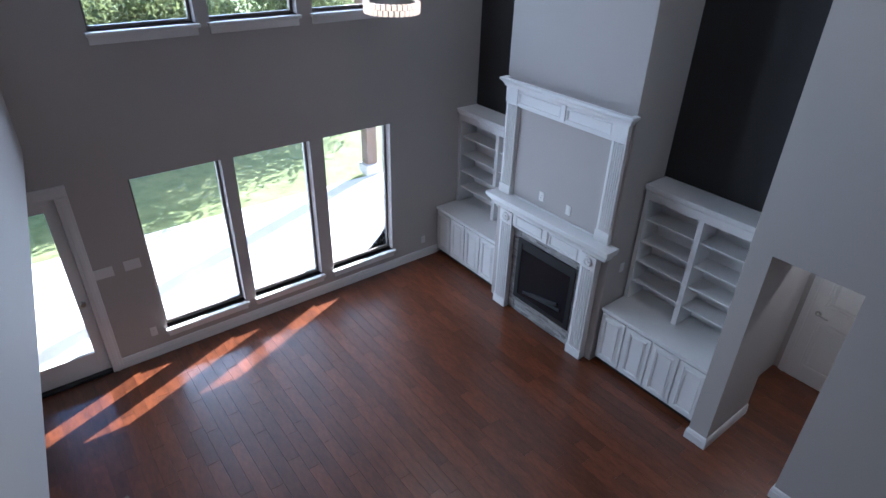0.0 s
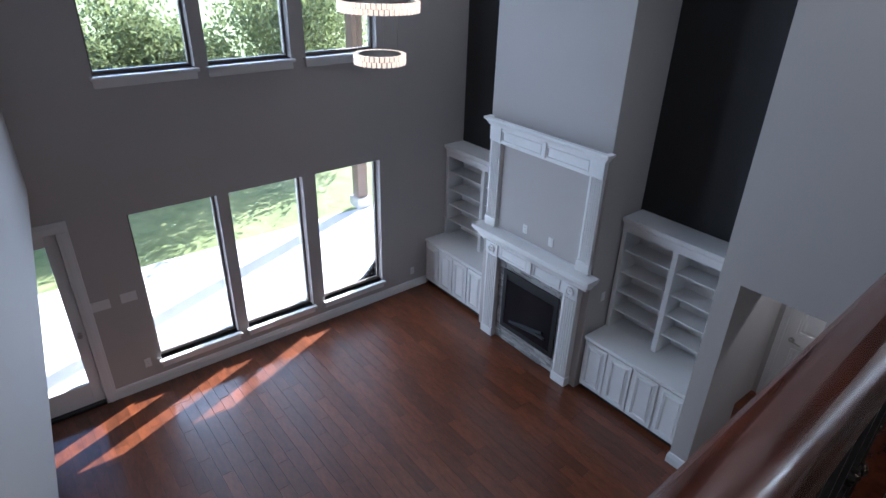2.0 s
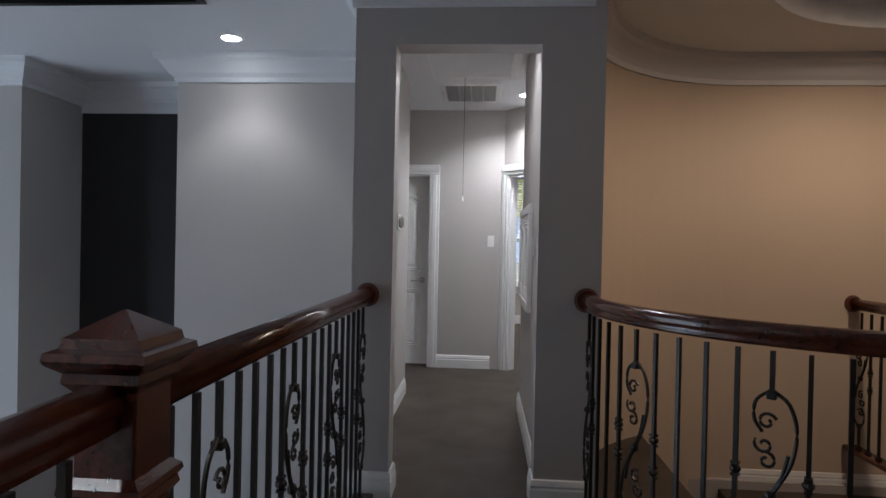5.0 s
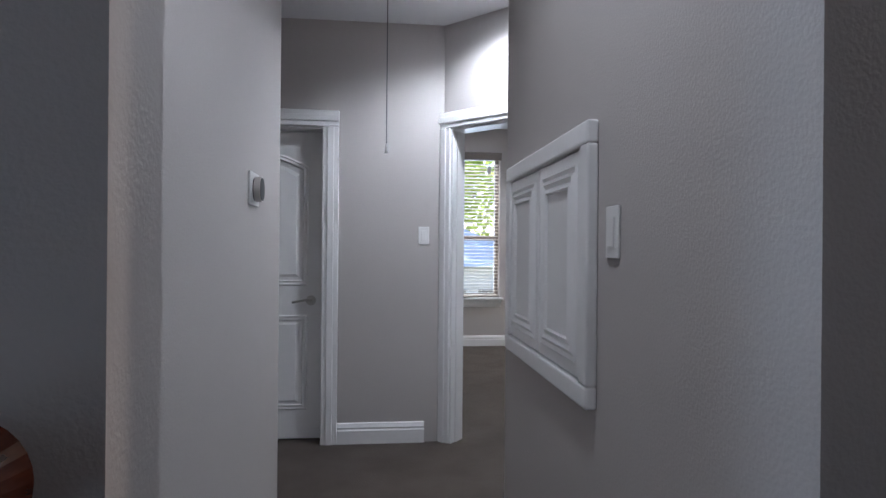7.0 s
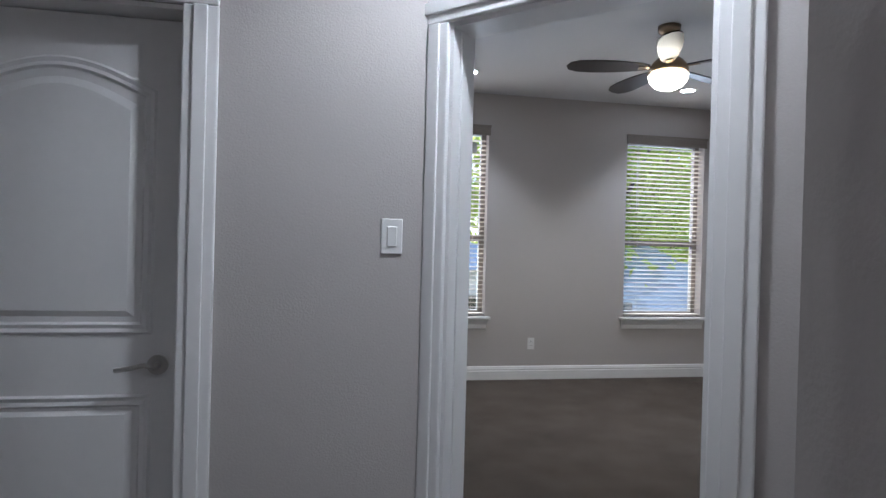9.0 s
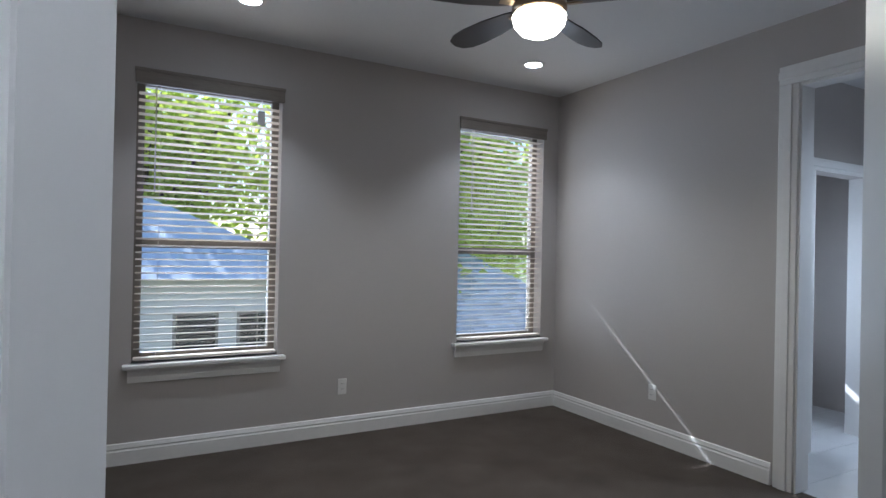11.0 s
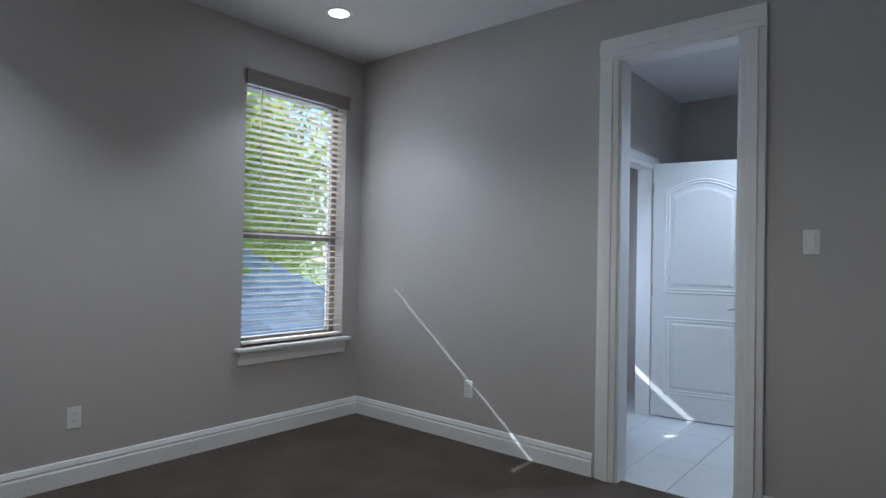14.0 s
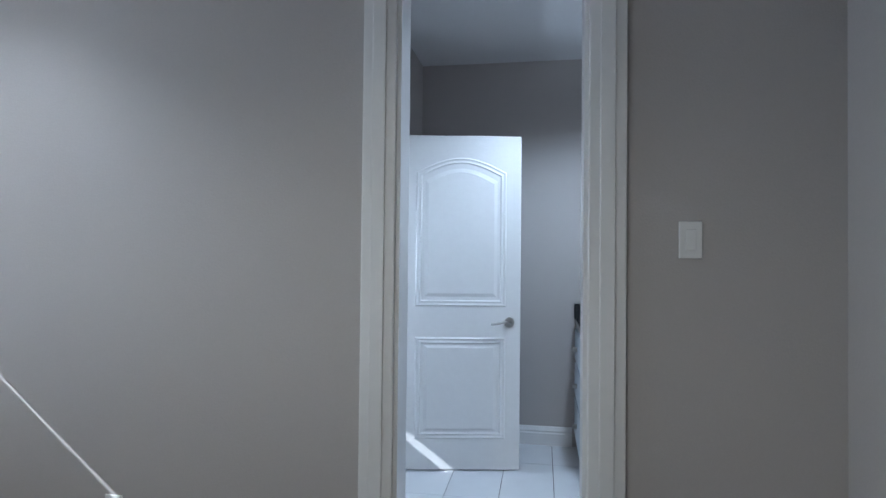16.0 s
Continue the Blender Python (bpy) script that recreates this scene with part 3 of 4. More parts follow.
# patio door
df = tagged(thing("door_5", "white glazed patio door beside the tall windows", "door"), kind="structure")
y0, y1, zz, z1 = PATIO_DOOR
casing(df, y1 - y0, z1, Matrix(((0, 1, 0, XW), (1, 0, 0, y0), (0, 0, 1, 0), (0, 0, 0, 1))), w=0.115, z0=G)
bm = bmesh.new()
for b in ((y0, y0 + 0.11, G + 0.03, z1), (y1 - 0.11, y1, G + 0.03, z1), (y0 + 0.11, y1 - 0.11, G + 0.03, G + 0.3), (y0 + 0.11, y1 - 0.11, z1 - 0.14, z1)):
    add_box(bm, XW - 0.09, XW - 0.045, *b, 0.004)
part("leaf", bm, WHITE, df)
g = part("pane", box(XW - 0.072, XW - 0.064, y0 + 0.11, y1 - 0.11, G + 0.3, z1 - 0.14), GLASS, df)
g.visible_shadow = False
part("threshold", box(XW - 0.18, XW + 0.02, y0, y1, G, G + 0.03, 0.006), DARKSTONE, df)
part("handle", cyl((XW - 0.05, y1 - 0.06, G + 0.95), (XW + 0.01, y1 - 0.06, G + 0.95), 0.025), CHROME, df)

# lower hall door seen through the opening
panel_door("lower_hall_door", "closed white two-panel door in the lower hall", 0.78, 2.02, pose(-1.73, 4.215, G), handle_side=-1)
df = tagged(thing("door_6", "white moulded frame in the lower hall", "door frame"), kind="structure")
casing(df, 0.78, 2.03, Matrix.Translation((-1.73, 4.258, G)) @ Matrix.Diagonal((1, -1, 1, 1)), w=0.1)


# bedroom windows with blinds
def sash_window(name, x0, x1, z0, z1):
    w = tagged(thing(name, "double-hung bedroom window with white sill", "window"), kind="structure")
    yo, t = YA + 0.13, 0.05
    bm = bmesh.new()
    for b in ((x0, x0 + t, z0, z1), (x1 - t, x1, z0, z1), (x0 + t, x1 - t, z0, z0 + t), (x0 + t, x1 - t, z1 - t, z1)):
        add_box(bm, b[0], b[1], yo - 0.03, yo + 0.03, b[2], b[3], 0.004)
    part("window_frame", bm, BRONZE, w)
    part("meeting_rail", box(x0 + t, x1 - t, yo - 0.035, yo + 0.02, 1.37, 1.425, 0.004), BRONZE, w)
    for a, b in ((z0 + t, 1.37), (1.425, z1 - t)):
        g = part("pane", box(x0 + t, x1 - t, yo - 0.004, yo + 0.004, a, b), GLASS, w)
        g.visible_shadow = False
    part("window_sill", box(x0 - 0.05, x1 + 0.05, YA - 0.06, yo - 0.03, z0 - 0.03, z0, 0.008), WHITE, w)
    bm = bmesh.new()
    sweep(bm, [(x0 - 0.02, YA, z0 - 0.03), (x1 + 0.02, YA, z0 - 0.03)], [(0, 0), (0.035, 0), (0.03, -0.02), (0.015, -0.05), (0.012, -0.09), (0, -0.09)])
    part("apron", bm, WHITE, w)


slat_mesh = bpy.data.meshes.new("slat")
bm = bmesh.new()
W2 = 0.445
for s in ((-0.024, -0.003, 0.0, 0.0),):
    rows = []
    for y, z in ((-0.024, -0.004), (-0.012, -0.001), (0.0, 0.0), (0.012, -0.001), (0.024, -0.004)):
        rows.append([bm.verts.new((-W2, y, z)), bm.verts.new((W2, y, z))])
    low = [[bm.verts.new(v.co + Vector((0, 0, -0.003))) for v in r] for r in rows]
    for a, b in zip(rows, rows[1:]):
        bm.faces.new((a[0], a[1], b[1], b[0]))
    for a, b in zip(low, low[1:]):
        bm.faces.new((a[0], b[0], b[1], a[1]))
    for k in (0, -1):
        bm.faces.new((rows[k][0], rows[k][1], low[k][1], low[k][0]))
    for c in (0, 1):
        for i in range(4):
            bm.faces.new((rows[i][c], rows[i + 1][c], low[i + 1][c], low[i][c]))
bmesh.ops.recalc_face_normals(bm, faces=bm.faces)
bm.to_mesh(slat_mesh)
bm.free()
slat_mesh.materials.append(SLAT)


def blind(x0, x1, z0, z1, label):
    b = thing("window_blind", label, "blind", "bedroom blinds")
    y = YA + 0.03
    bm = box(x0 - 0.012, x1 + 0.012, YA - 0.03, YA - 0.008, z1 - 0.065, z1 + 0.03, 0.006)
    add_box(bm, x0 - 0.016, x1 + 0.016, YA - 0.036, YA - 0.009, z1 + 0.012, z1 + 0.036, 0.004)
    add_box(bm, x0 + 0.006, x1 - 0.006, y - 0.034, y + 0.03, z1 - 0.05, z1 - 0.006, 0.003)
    part("valance", bm, VALANCE, b, "taupe moulded valance")
    z, i = z1 - 0.11, 0
    while z > z0 + 0.06:
        gap = 0.019 if x0 > 2 and z > 1.35 else 0.0
        o = new("slat", slat_mesh)
        o.parent = b
        o.matrix_basis = pose((x0 + x1) / 2, y, z + gap, -9.5 + 1.2 * math.sin(i * 1.7), 0, 0) @ Matrix.Diagonal(((x1 - x0 - 0.024) / (2 * W2), 1, 1, 1))
        z -= 0.0445
        i += 1
    part("bottom_rail", box(x0 + 0.01, x1 - 0.01, y - 0.025, y + 0.025, z0 + 0.012, z0 + 0.034, 0.004), SLAT, b)
    for x in (x0 + 0.14, x1 - 0.14):
        part("ladder_cord", cyl((x, y - 0.026, z0 + 0.02), (x, y - 0.026, z1 - 0.06), 0.0015, n=6), SLAT, b)
    part("tilt_wand", cyl((x0 + 0.11, y - 0.05, z1 - 0.75), (x0 + 0.11, y - 0.045, z1 - 0.07), 0.004, n=8), SLAT, b)
    return b

for i, (x0, x1) in enumerate(A_WIN):
    sash_window(f"window_{i + 7}", x0, x1, 0.63, 2.478)
blind(*A_WIN[0], 0.63, 2.478, "lowered beige slatted blind with open slats")
bl2 = blind(*A_WIN[1], 0.63, 2.478, "lowered beige slatted blind beside the room corner")
bl1 = [o for o in bpy.data.objects if o.name == "window_blind"][0]
part("tag", box(A_WIN[0][1] - 0.17, A_WIN[0][1] - 0.12, YA - 0.004, YA - 0.003, 2.24, 2.34), PLASTIC, bl1, "white paper tag")


# ---------- small wall fittings ----------
def plate(name, label, category, m, gang=1, kind="switch"):
    """A wall plate in the x-z plane that looks along -y."""
    t = thing(name, label, category, m=m)
    w = 0.035 + 0.023 * (gang - 1)
    part("cover", box(-w, w, -0.007, 0, -0.058, 0.058, 0.003), PLASTIC, t)
    for i in range(gang):
        x = (i - (gang - 1) / 2) * 0.046
        if kind == "switch":
            part("rocker", box(x - 0.016, x + 0.016, -0.011, -0.006, -0.033, 0.033, 0.002), PLASTIC, t)
        else:
            for z in (-0.02, 0.02):
                s = part("socket", cyl((x, -0.009, z), (x, -0.006, z), 0.016, n=16), PLASTIC, t)
                for q in (-0.006, 0.006):
                    part("slot", box(x + q - 0.001, x + q + 0.001, -0.0098, -0.0085, z - 0.002, z + 0.007), SOOT, s)
    return t

plate("light_switch", "white rocker light switch beside the bedroom doorway", "switch", pose(0.548, YE, 1.344))
plate("light_switch", "white rocker light switch beside the bathroom opening", "switch", pose(XB, 4.817, 1.366, 0, 0, -90))
plate("wall_outlet", "white wall outlet under the bedroom windows", "outlet", pose(2.302, YA, 0.358), kind="outlet")
plate("wall_outlet", "white wall outlet in the sun streak", "outlet", pose(XB, 6.813, 0.365, 0, 0, -90), kind="outlet")
plate("wall_outlet", "white wall outlet near the great room corner", "outlet", pose(XW, 2.315, G + 0.3, 0, 0, 90), kind="outlet")
plate("wall_outlet", "white wall outlet beside the patio door", "outlet", pose(XW, -1.48, G + 0.34, 0, 0, 90), kind="outlet")
plate("light_switch", "white four-gang switch plate beside the patio door", "switch", pose(XW, -1.79, -2.12, 0, 0, 90), gang=4)
plate("light_switch", "white three-gang switch plate beside the window", "switch", pose(XW, -1.5, -2.11, 0, 0, 90), gang=3)
plate("light_switch", "white double switch plate beside the wall cabinet", "switch", pose(0.78, 1.695, 1.30, 0, 0, -90), gang=1)
plate("light_switch", "white switch on the chimney side", "switch", pose(CHX1, 2.8, -2.15, 0, 0, 90))

th = thing("thermostat", "round black thermostat on a white backing plate", "thermostat", m=pose(-0.195, 2.64, 1.47, 0, 0, 90))
part("backing_plate", box(-0.075, 0.075, -0.008, 0, -0.06, 0.06, 0.003), PLASTIC, th)
part("dial", cyl((0, -0.035, 0), (0, -0.008, 0), 0.042, n=32), SOOT, th, "glossy black dial")
part("ring", lathe([(0.042, -0.01), (0.046, -0.01), (0.046, 0.012), (0.042, 0.012)], 32), CHROME, th).matrix_basis = pose(0, -0.022, 0, 90)

# hall wall cabinet: a framed pair of raised panels
hc = thing("wall_cabinet", "white framed two-panel wall cabinet set in the hall wall", "cabinet", m=pose(0.78, 2.235, 1.225, 0, 0, -90))
bm = bmesh.new()
for b in ((-0.445, 0.445, 0.29, 0.345), (-0.445, 0.445, -0.345, -0.29), (-0.445, -0.39, -0.29, 0.29), (0.39, 0.445, -0.29, 0.29)):
    add_box(bm, b[0], b[1], -0.03, 0, b[2], b[3], 0.006)
part("frame", bm, WHITE, hc)
for x0, x1 in ((-0.387, -0.003), (0.003, 0.387)):
    p = part("door", box(x0, x1, -0.02, 0, -0.285, 0.285, 0.004), WHITE, hc)
    bm = bmesh.new()
    sweep(bm, [(x0 + 0.06, -0.02, -0.225), (x1 - 0.06, -0.02, -0.225), (x1 - 0.06, -0.02, 0.225), (x0 + 0.06, -0.02, 0.225)],
          [(-0.03, 0.0), (-0.026, -0.012), (-0.012, -0.004), (0.0, -0.012), (0.012, -0.003), (0.022, -0.009), (0.03, 0.0)], closed=True, up=(0, -1, 0))
    part("moulding", bm, WHITE, p)


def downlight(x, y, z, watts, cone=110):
    d = thing("ceiling_light", "round white recessed ceiling light, real or added fill, switched on", "light", "recessed lights", m=pose(x, y, z))
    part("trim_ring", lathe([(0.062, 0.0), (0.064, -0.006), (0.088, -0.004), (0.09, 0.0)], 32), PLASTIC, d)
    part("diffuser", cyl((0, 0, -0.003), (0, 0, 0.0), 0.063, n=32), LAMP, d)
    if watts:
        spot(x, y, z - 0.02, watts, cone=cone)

downlight(-1.3, 2.03, CH, 6)
downlight(-5.75, 2.45, CH, 8)
downlight(0.85, 3.62, 2.72, 27, 150)
# assumed second hall light, out of view, added to even out the hall
downlight(0.35, 1.5, 2.72, 10, 150)
# added fill for the lower hall door; its fitting is made up
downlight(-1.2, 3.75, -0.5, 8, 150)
downlight(3.56, 7.33, BC, 20)
downlight(1.46, 7.29, BC, 20)
# added light on the gallery side, never in view
downlight(-1.3, -2.0, CH, 25)

# attic hatch, return vent and pull cord in the hall ceiling
ah = thing("attic_hatch", "white framed attic hatch in the hall ceiling", "hatch", m=pose(0.38, 2.3, 2.72))
sweepbm = sweep(bmesh.new(), [(-0.33, -0.7, 0), (0.33, -0.7, 0), (0.33, 0.7, 0), (-0.33, 0.7, 0)], [(-0.05, 0), (-0.045, -0.02), (-0.01, -0.012), (0.02, -0.022), (0.05, -0.012), (0.055, 0)], closed=True)
part("frame", sweepbm, WHITE, ah)
part("panel", box(-0.285, 0.285, -0.655, 0.655, -0.006, 0), CEIL, ah)
cv = thing("ceiling_vent", "white louvred return vent in the hall ceiling", "vent", m=pose(0.33, 3.55, 2.72))
part("frame", sweep(bmesh.new(), [(-0.25, -0.3, 0), (0.25, -0.3, 0), (0.25, 0.3, 0), (-0.25, 0.3, 0)], [(-0.025, 0), (-0.02, -0.012), (0.02, -0.008), (0.03, 0)], closed=True), WHITE, cv)
part("backing", box(-0.23, 0.23, -0.28, 0.28, -0.002, 0), DIM, cv)
for i in range(24):
    bm = box(-0.23, 0.23, -0.008, 0.008, -0.001, 0.001)
    bm.transform(pose(0, -0.27 + i * 0.0235, -0.009, 35))
    part("slat", bm, WHITE, cv)
for x in (-0.11, 0.0, 0.11):
    part("divider", box(x - 0.006, x + 0.006, -0.28, 0.28, -0.016, -0.002), WHITE, cv)
pc = thing("pull_cord", "thin cord hanging from the attic hatch", "cord", m=pose(0.29, 2.98, 2.71))
part("cord", cyl((0, 0, -1.0), (0, 0, 0.0), 0.0025, n=6), DIM, pc)
part("pull", cyl((0, 0, -1.04), (0, 0, -1.0), 0.008, 0.004, n=10), PLASTIC, pc)


# ---------- great room: chimney, mantel, bookcases ----------
structure("chimney_breast", box(CHX0, CHX1, CHY, YB, G, CH), WALL)
MC = -4.08
mt = thing("fireplace_mantel", "white fluted two-tier fireplace mantel on the chimney breast", "mantel")
OMX0, OMX1 = -4.93, -3.27
Y0 = CHY


def fluted(x0, x1, z0, z1, yf, name):
    bm = box(x0, x1, yf, Y0, z0, z1, 0.004)
    n = 5
    w = (x1 - x0 - 0.04) / n
    for i in range(n):
        c = x0 + 0.02 + w * (i + 0.5)
        add_cyl(bm, (c, yf, z0 + 0.13), (c, yf, z1 - 0.02), w * 0.33, n=8)
    add_box(bm, x0 - 0.008, x1 + 0.008, yf - 0.012, Y0, z0, z0 + 0.12, 0.004)
    return part(name, bm, WHITE, mt)

# lower tier
for x0 in (-4.83, -3.53):
    fluted(x0, x0 + 0.2, G, -2.12, CHY - 0.09, "leg")
    b = part("corner_block", box(x0 - 0.006, x0 + 0.206, CHY - 0.1, Y0, -2.12, -1.96, 0.004), WHITE, mt)
    ro = lathe([(0.0, -0.02), (0.018, -0.02), (0.024, -0.008), (0.034, -0.008), (0.042, -0.02), (0.055, -0.018), (0.06, 0.0)], 28)
    ro.transform(pose(x0 + 0.1, CHY - 0.1, -2.04, -90))
    part("rosette", ro, WHITE, b)
part("frieze", box(-4.63, -3.53, CHY - 0.085, Y0, -2.13, -1.94, 0.003), WHITE, mt)
for x0, x1 in ((-4.56, -4.14), (-4.0, -3.6)):
    part("frieze_panel", sweep(bmesh.new(), [(x0, CHY - 0.086, -2.1), (x1, CHY - 0.086, -2.1), (x1, CHY - 0.086, -1.98), (x0, CHY - 0.086, -1.98)], [(-0.012, 0), (-0.006, -0.01), (0.006, -0.01), (0.012, 0)], closed=True, up=(0, -1, 0)), WHITE, mt)
part("keystone", box(-4.1, -4.04, CHY - 0.1, Y0, -2.12, -1.95, 0.004), WHITE, mt)
bm = sweep(bmesh.new(), [(-4.93, Y0, -1.94), (-4.93, CHY - 0.1, -1.94), (-3.23, CHY - 0.1, -1.94), (-3.23, Y0, -1.94)],
           [(0, 0), (0.015, 0.0), (0.025, 0.03), (0.05, 0.07), (0.075, 0.09), (0.075, 0.12), (0, 0.12)])
part("shelf_moulding", bm, WHITE, mt)
part("shelf", box(-5.02, -3.14, CHY - 0.2, Y0, -1.82, -1.775, 0.006), WHITE, mt)
# upper tier
for x0 in (OMX0, OMX1 - 0.17):
    fluted(x0, x0 + 0.17, -1.775, -0.66, CHY - 0.045, "upper_pilaster")
    part("upper_block", box(x0 - 0.006, x0 + 0.176, CHY - 0.06, Y0, -0.66, -0.48, 0.005), WHITE, mt)
part("upper_frieze", box(OMX0 + 0.17, OMX1 - 0.17, CHY - 0.045, Y0, -0.68, -0.48, 0.003), WHITE, mt)
for x0, x1 in ((OMX0 + 0.2, MC - 0.05), (MC + 0.05, OMX1 - 0.2)):
    part("upper_panel", sweep(bmesh.new(), [(x0, CHY - 0.046, -0.64), (x1, CHY - 0.046, -0.64), (x1, CHY - 0.046, -0.53), (x0, CHY - 0.046, -0.53)], [(-0.012, 0), (-0.006, -0.012), (0.006, -0.012), (0.012, 0)], closed=True, up=(0, -1, 0)), WHITE, mt)
part("upper_keystone", box(MC - 0.03, MC + 0.03, CHY - 0.06, Y0, -0.66, -0.49, 0.004), WHITE, mt)
bm = sweep(bmesh.new(), [(OMX0 - 0.01, Y0, -0.48), (OMX0 - 0.01, CHY - 0.06, -0.48), (OMX1 + 0.01, CHY - 0.06, -0.48), (OMX1 + 0.01, Y0, -0.48)],
           [(0, 0), (0.012, 0), (0.02, 0.025), (0.05, 0.06), (0.06, 0.065), (0.06, 0.09), (0, 0.09)])
part("cornice", bm, WHITE, mt)
part("panel_trim", sweep(bmesh.new(), [(OMX0 + 0.18, CHY - 0.004, -1.77), (OMX1 - 0.18, CHY - 0.004, -1.77), (OMX1 - 0.18, CHY - 0.004, -0.69), (OMX0 + 0.18, CHY - 0.004, -0.69)], [(-0.01, 0), (-0.006, -0.012), (0.008, -0.012), (0.012, 0)], closed=True, up=(0, -1, 0)), WHITE, mt)
plate("wall_outlet", "white wall outlet above the mantel shelf", "outlet", pose(-4.28, CHY, -1.62), kind="outlet")
plate("wall_outlet", "white cable plate above the mantel shelf", "outlet", pose(-3.87, CHY, -1.63))
fp = thing("fireplace", "black gas fireplace insert in a grey ledger stone surround", "fireplace")
part("firebox", box(-4.5, -3.62, CHY - 0.035, CHY, -3.1, -2.28), SOOT, fp)
part("door_frame", sweep(bmesh.new(), [(-4.49, CHY - 0.035, -3.09), (-3.63, CHY - 0.035, -3.09), (-3.63, CHY - 0.035, -2.29), (-4.49, CHY - 0.035, -2.29)], [(-0.03, 0), (-0.03, -0.02), (0.03, -0.02), (0.03, 0)], closed=True, up=(0, -1, 0)), SOOT, fp)
part("glass", box(-4.46, -3.66, CHY - 0.045, CHY - 0.036, -3.06, -2.4), FIREGLASS, fp)
for i in range(3):
    part("log", cyl((-4.35 + i * 0.12, CHY - 0.05, -2.98 + 0.03 * i), (-3.85 + i * 0.05, CHY - 0.048, -2.92 + 0.06 * (i % 2)), 0.02, n=8), SOOT, fp)
rnd = random.Random(4)
stone_meshes = []
for i in range(6):
    me = bpy.data.meshes.new("stone")
    bm = box(-0.5, 0.5, -1, 0, -0.5, 0.5)
    bm.to_mesh(me)
    bm.free()
    me.materials.append(STONE)
    stone_meshes.append(me)
def stones(x0, x1, z0, z1):
    z = z0
    while z < z1 - 0.005:
        h = min(rnd.choice((0.022, 0.03, 0.036)), z1 - z)
        x = x0
        while x < x1 - 0.01:
            w = min(rnd.uniform(0.07, 0.22), x1 - x)
            o = new("stone", rnd.choice(stone_meshes))
            o.parent = fp
            o.matrix_basis = Matrix.Translation((x + w / 2, CHY - 0.001, z + h / 2)) @ Matrix.Diagonal((w - 0.003, rnd.uniform(0.015, 0.03), h - 0.003, 1))
            x += w
        z += h
stones(-4.63, -4.505, G + 0.01, -2.14)
stones(-3.615, -3.53, G + 0.01, -2.14)
stones(-4.505, -3.615, G + 0.01, -3.11)
stones(-4.505, -3.615, -2.275, -2.14)


def bookcase(x0, x1, label, shelves, div):
    c = thing("base_cabinet", "white four-door base cabinet beside the fireplace", "cabinet", "built-in base cabinets")
    yf = 2.57
    part("body", box(x0, x1, yf + 0.02, YB, G + 0.07, -2.62), WHITE, c)
    part("toe_kick", box(x0, x1, yf + 0.06, YB, G, G + 0.07), SOOT, c)
    n = 4
    w = (x1 - x0) / n
    for i in range(n):
        a, b = x0 + i * w + 0.012, x0 + (i + 1) * w - 0.012
        d = part("door", box(a, b, yf, yf + 0.019, G + 0.09, -2.65, 0.003), WHITE, c)
        part("moulding", sweep(bmesh.new(), [(a + 0.055, yf, G + 0.145), (b - 0.055, yf, G + 0.145), (b - 0.055, yf, -2.705), (a + 0.055, yf, -2.705)],
             [(-0.022, 0), (-0.016, -0.012), (-0.006, -0.003), (0.006, -0.01), (0.022, 0)], closed=True, up=(0, -1, 0)), WHITE, d)
    top = thing("cabinet_top", "white painted top board of the base cabinet", "countertop", "built-in cabinet tops")
    part("board", box(x0, x1, yf - 0.02, YB, -2.62, -2.58, 0.006), WHITE, top)
    k = thing("bookcase", label, "bookcase", "built-in bookcases")
    y = 2.93
    for a, b in ((x0, x0 + 0.05), (x1 - 0.05, x1)):
        part("side", box(a, b, y, YB - 0.012, -2.58, -1.3, 0.003), WHITE, k)
    part("divider", box(div - 0.03, div + 0.03, y - 0.004, YB - 0.012, -2.58, -1.3, 0.003), WHITE, k)
    part("back", box(x0, x1, YB - 0.012, YB, -2.58, -1.2), WHITE, k)
    part("header", box(x0, x1, y - 0.006, y + 0.03, -1.33, -1.21, 0.003), WHITE, k)
    part("cornice", sweep(bmesh.new(), [(x0, y, -1.24), (x1, y, -1.24)], [(0, 0), (0.01, 0), (0.03, 0.03), (0.04, 0.03), (0.04, 0.05), (0, 0.05)]), WHITE, k)
    part("top", box(x0, x1, y - 0.05, YB, -1.19, -1.16, 0.004), WHITE, k)
    for z in shelves:
        part("shelf", box(x0 + 0.05, div - 0.03, y + 0.03, YB - 0.012, z - 0.02, z, 0.003), WHITE, k)
        part("shelf", box(div + 0.03, x1 - 0.05, y + 0.03, YB - 0.012, z - 0.02, z, 0.003), WHITE, k)

bookcase(CHX1 + 0.02, -1.895, "empty white built-in bookcase beside the hall opening", (-1.56, -1.83, -2.08, -2.33), -2.57)
bookcase(XW, CHX0 - 0.02, "empty white built-in bookcase in the window corner", (-1.56, -1.83, -2.08, -2.33), -5.5)

# kitchen island corner below
ki = thing("kitchen_island", "kitchen island with a speckled granite top", "island")
part("body", box(-3.6, -2.2, -4.2, -2.3, G, -2.49), WHITE, ki)
part("top", box(-3.66, -2.1, -4.3, -2.22, -2.49, -2.45, 0.008), GRANITE, ki)

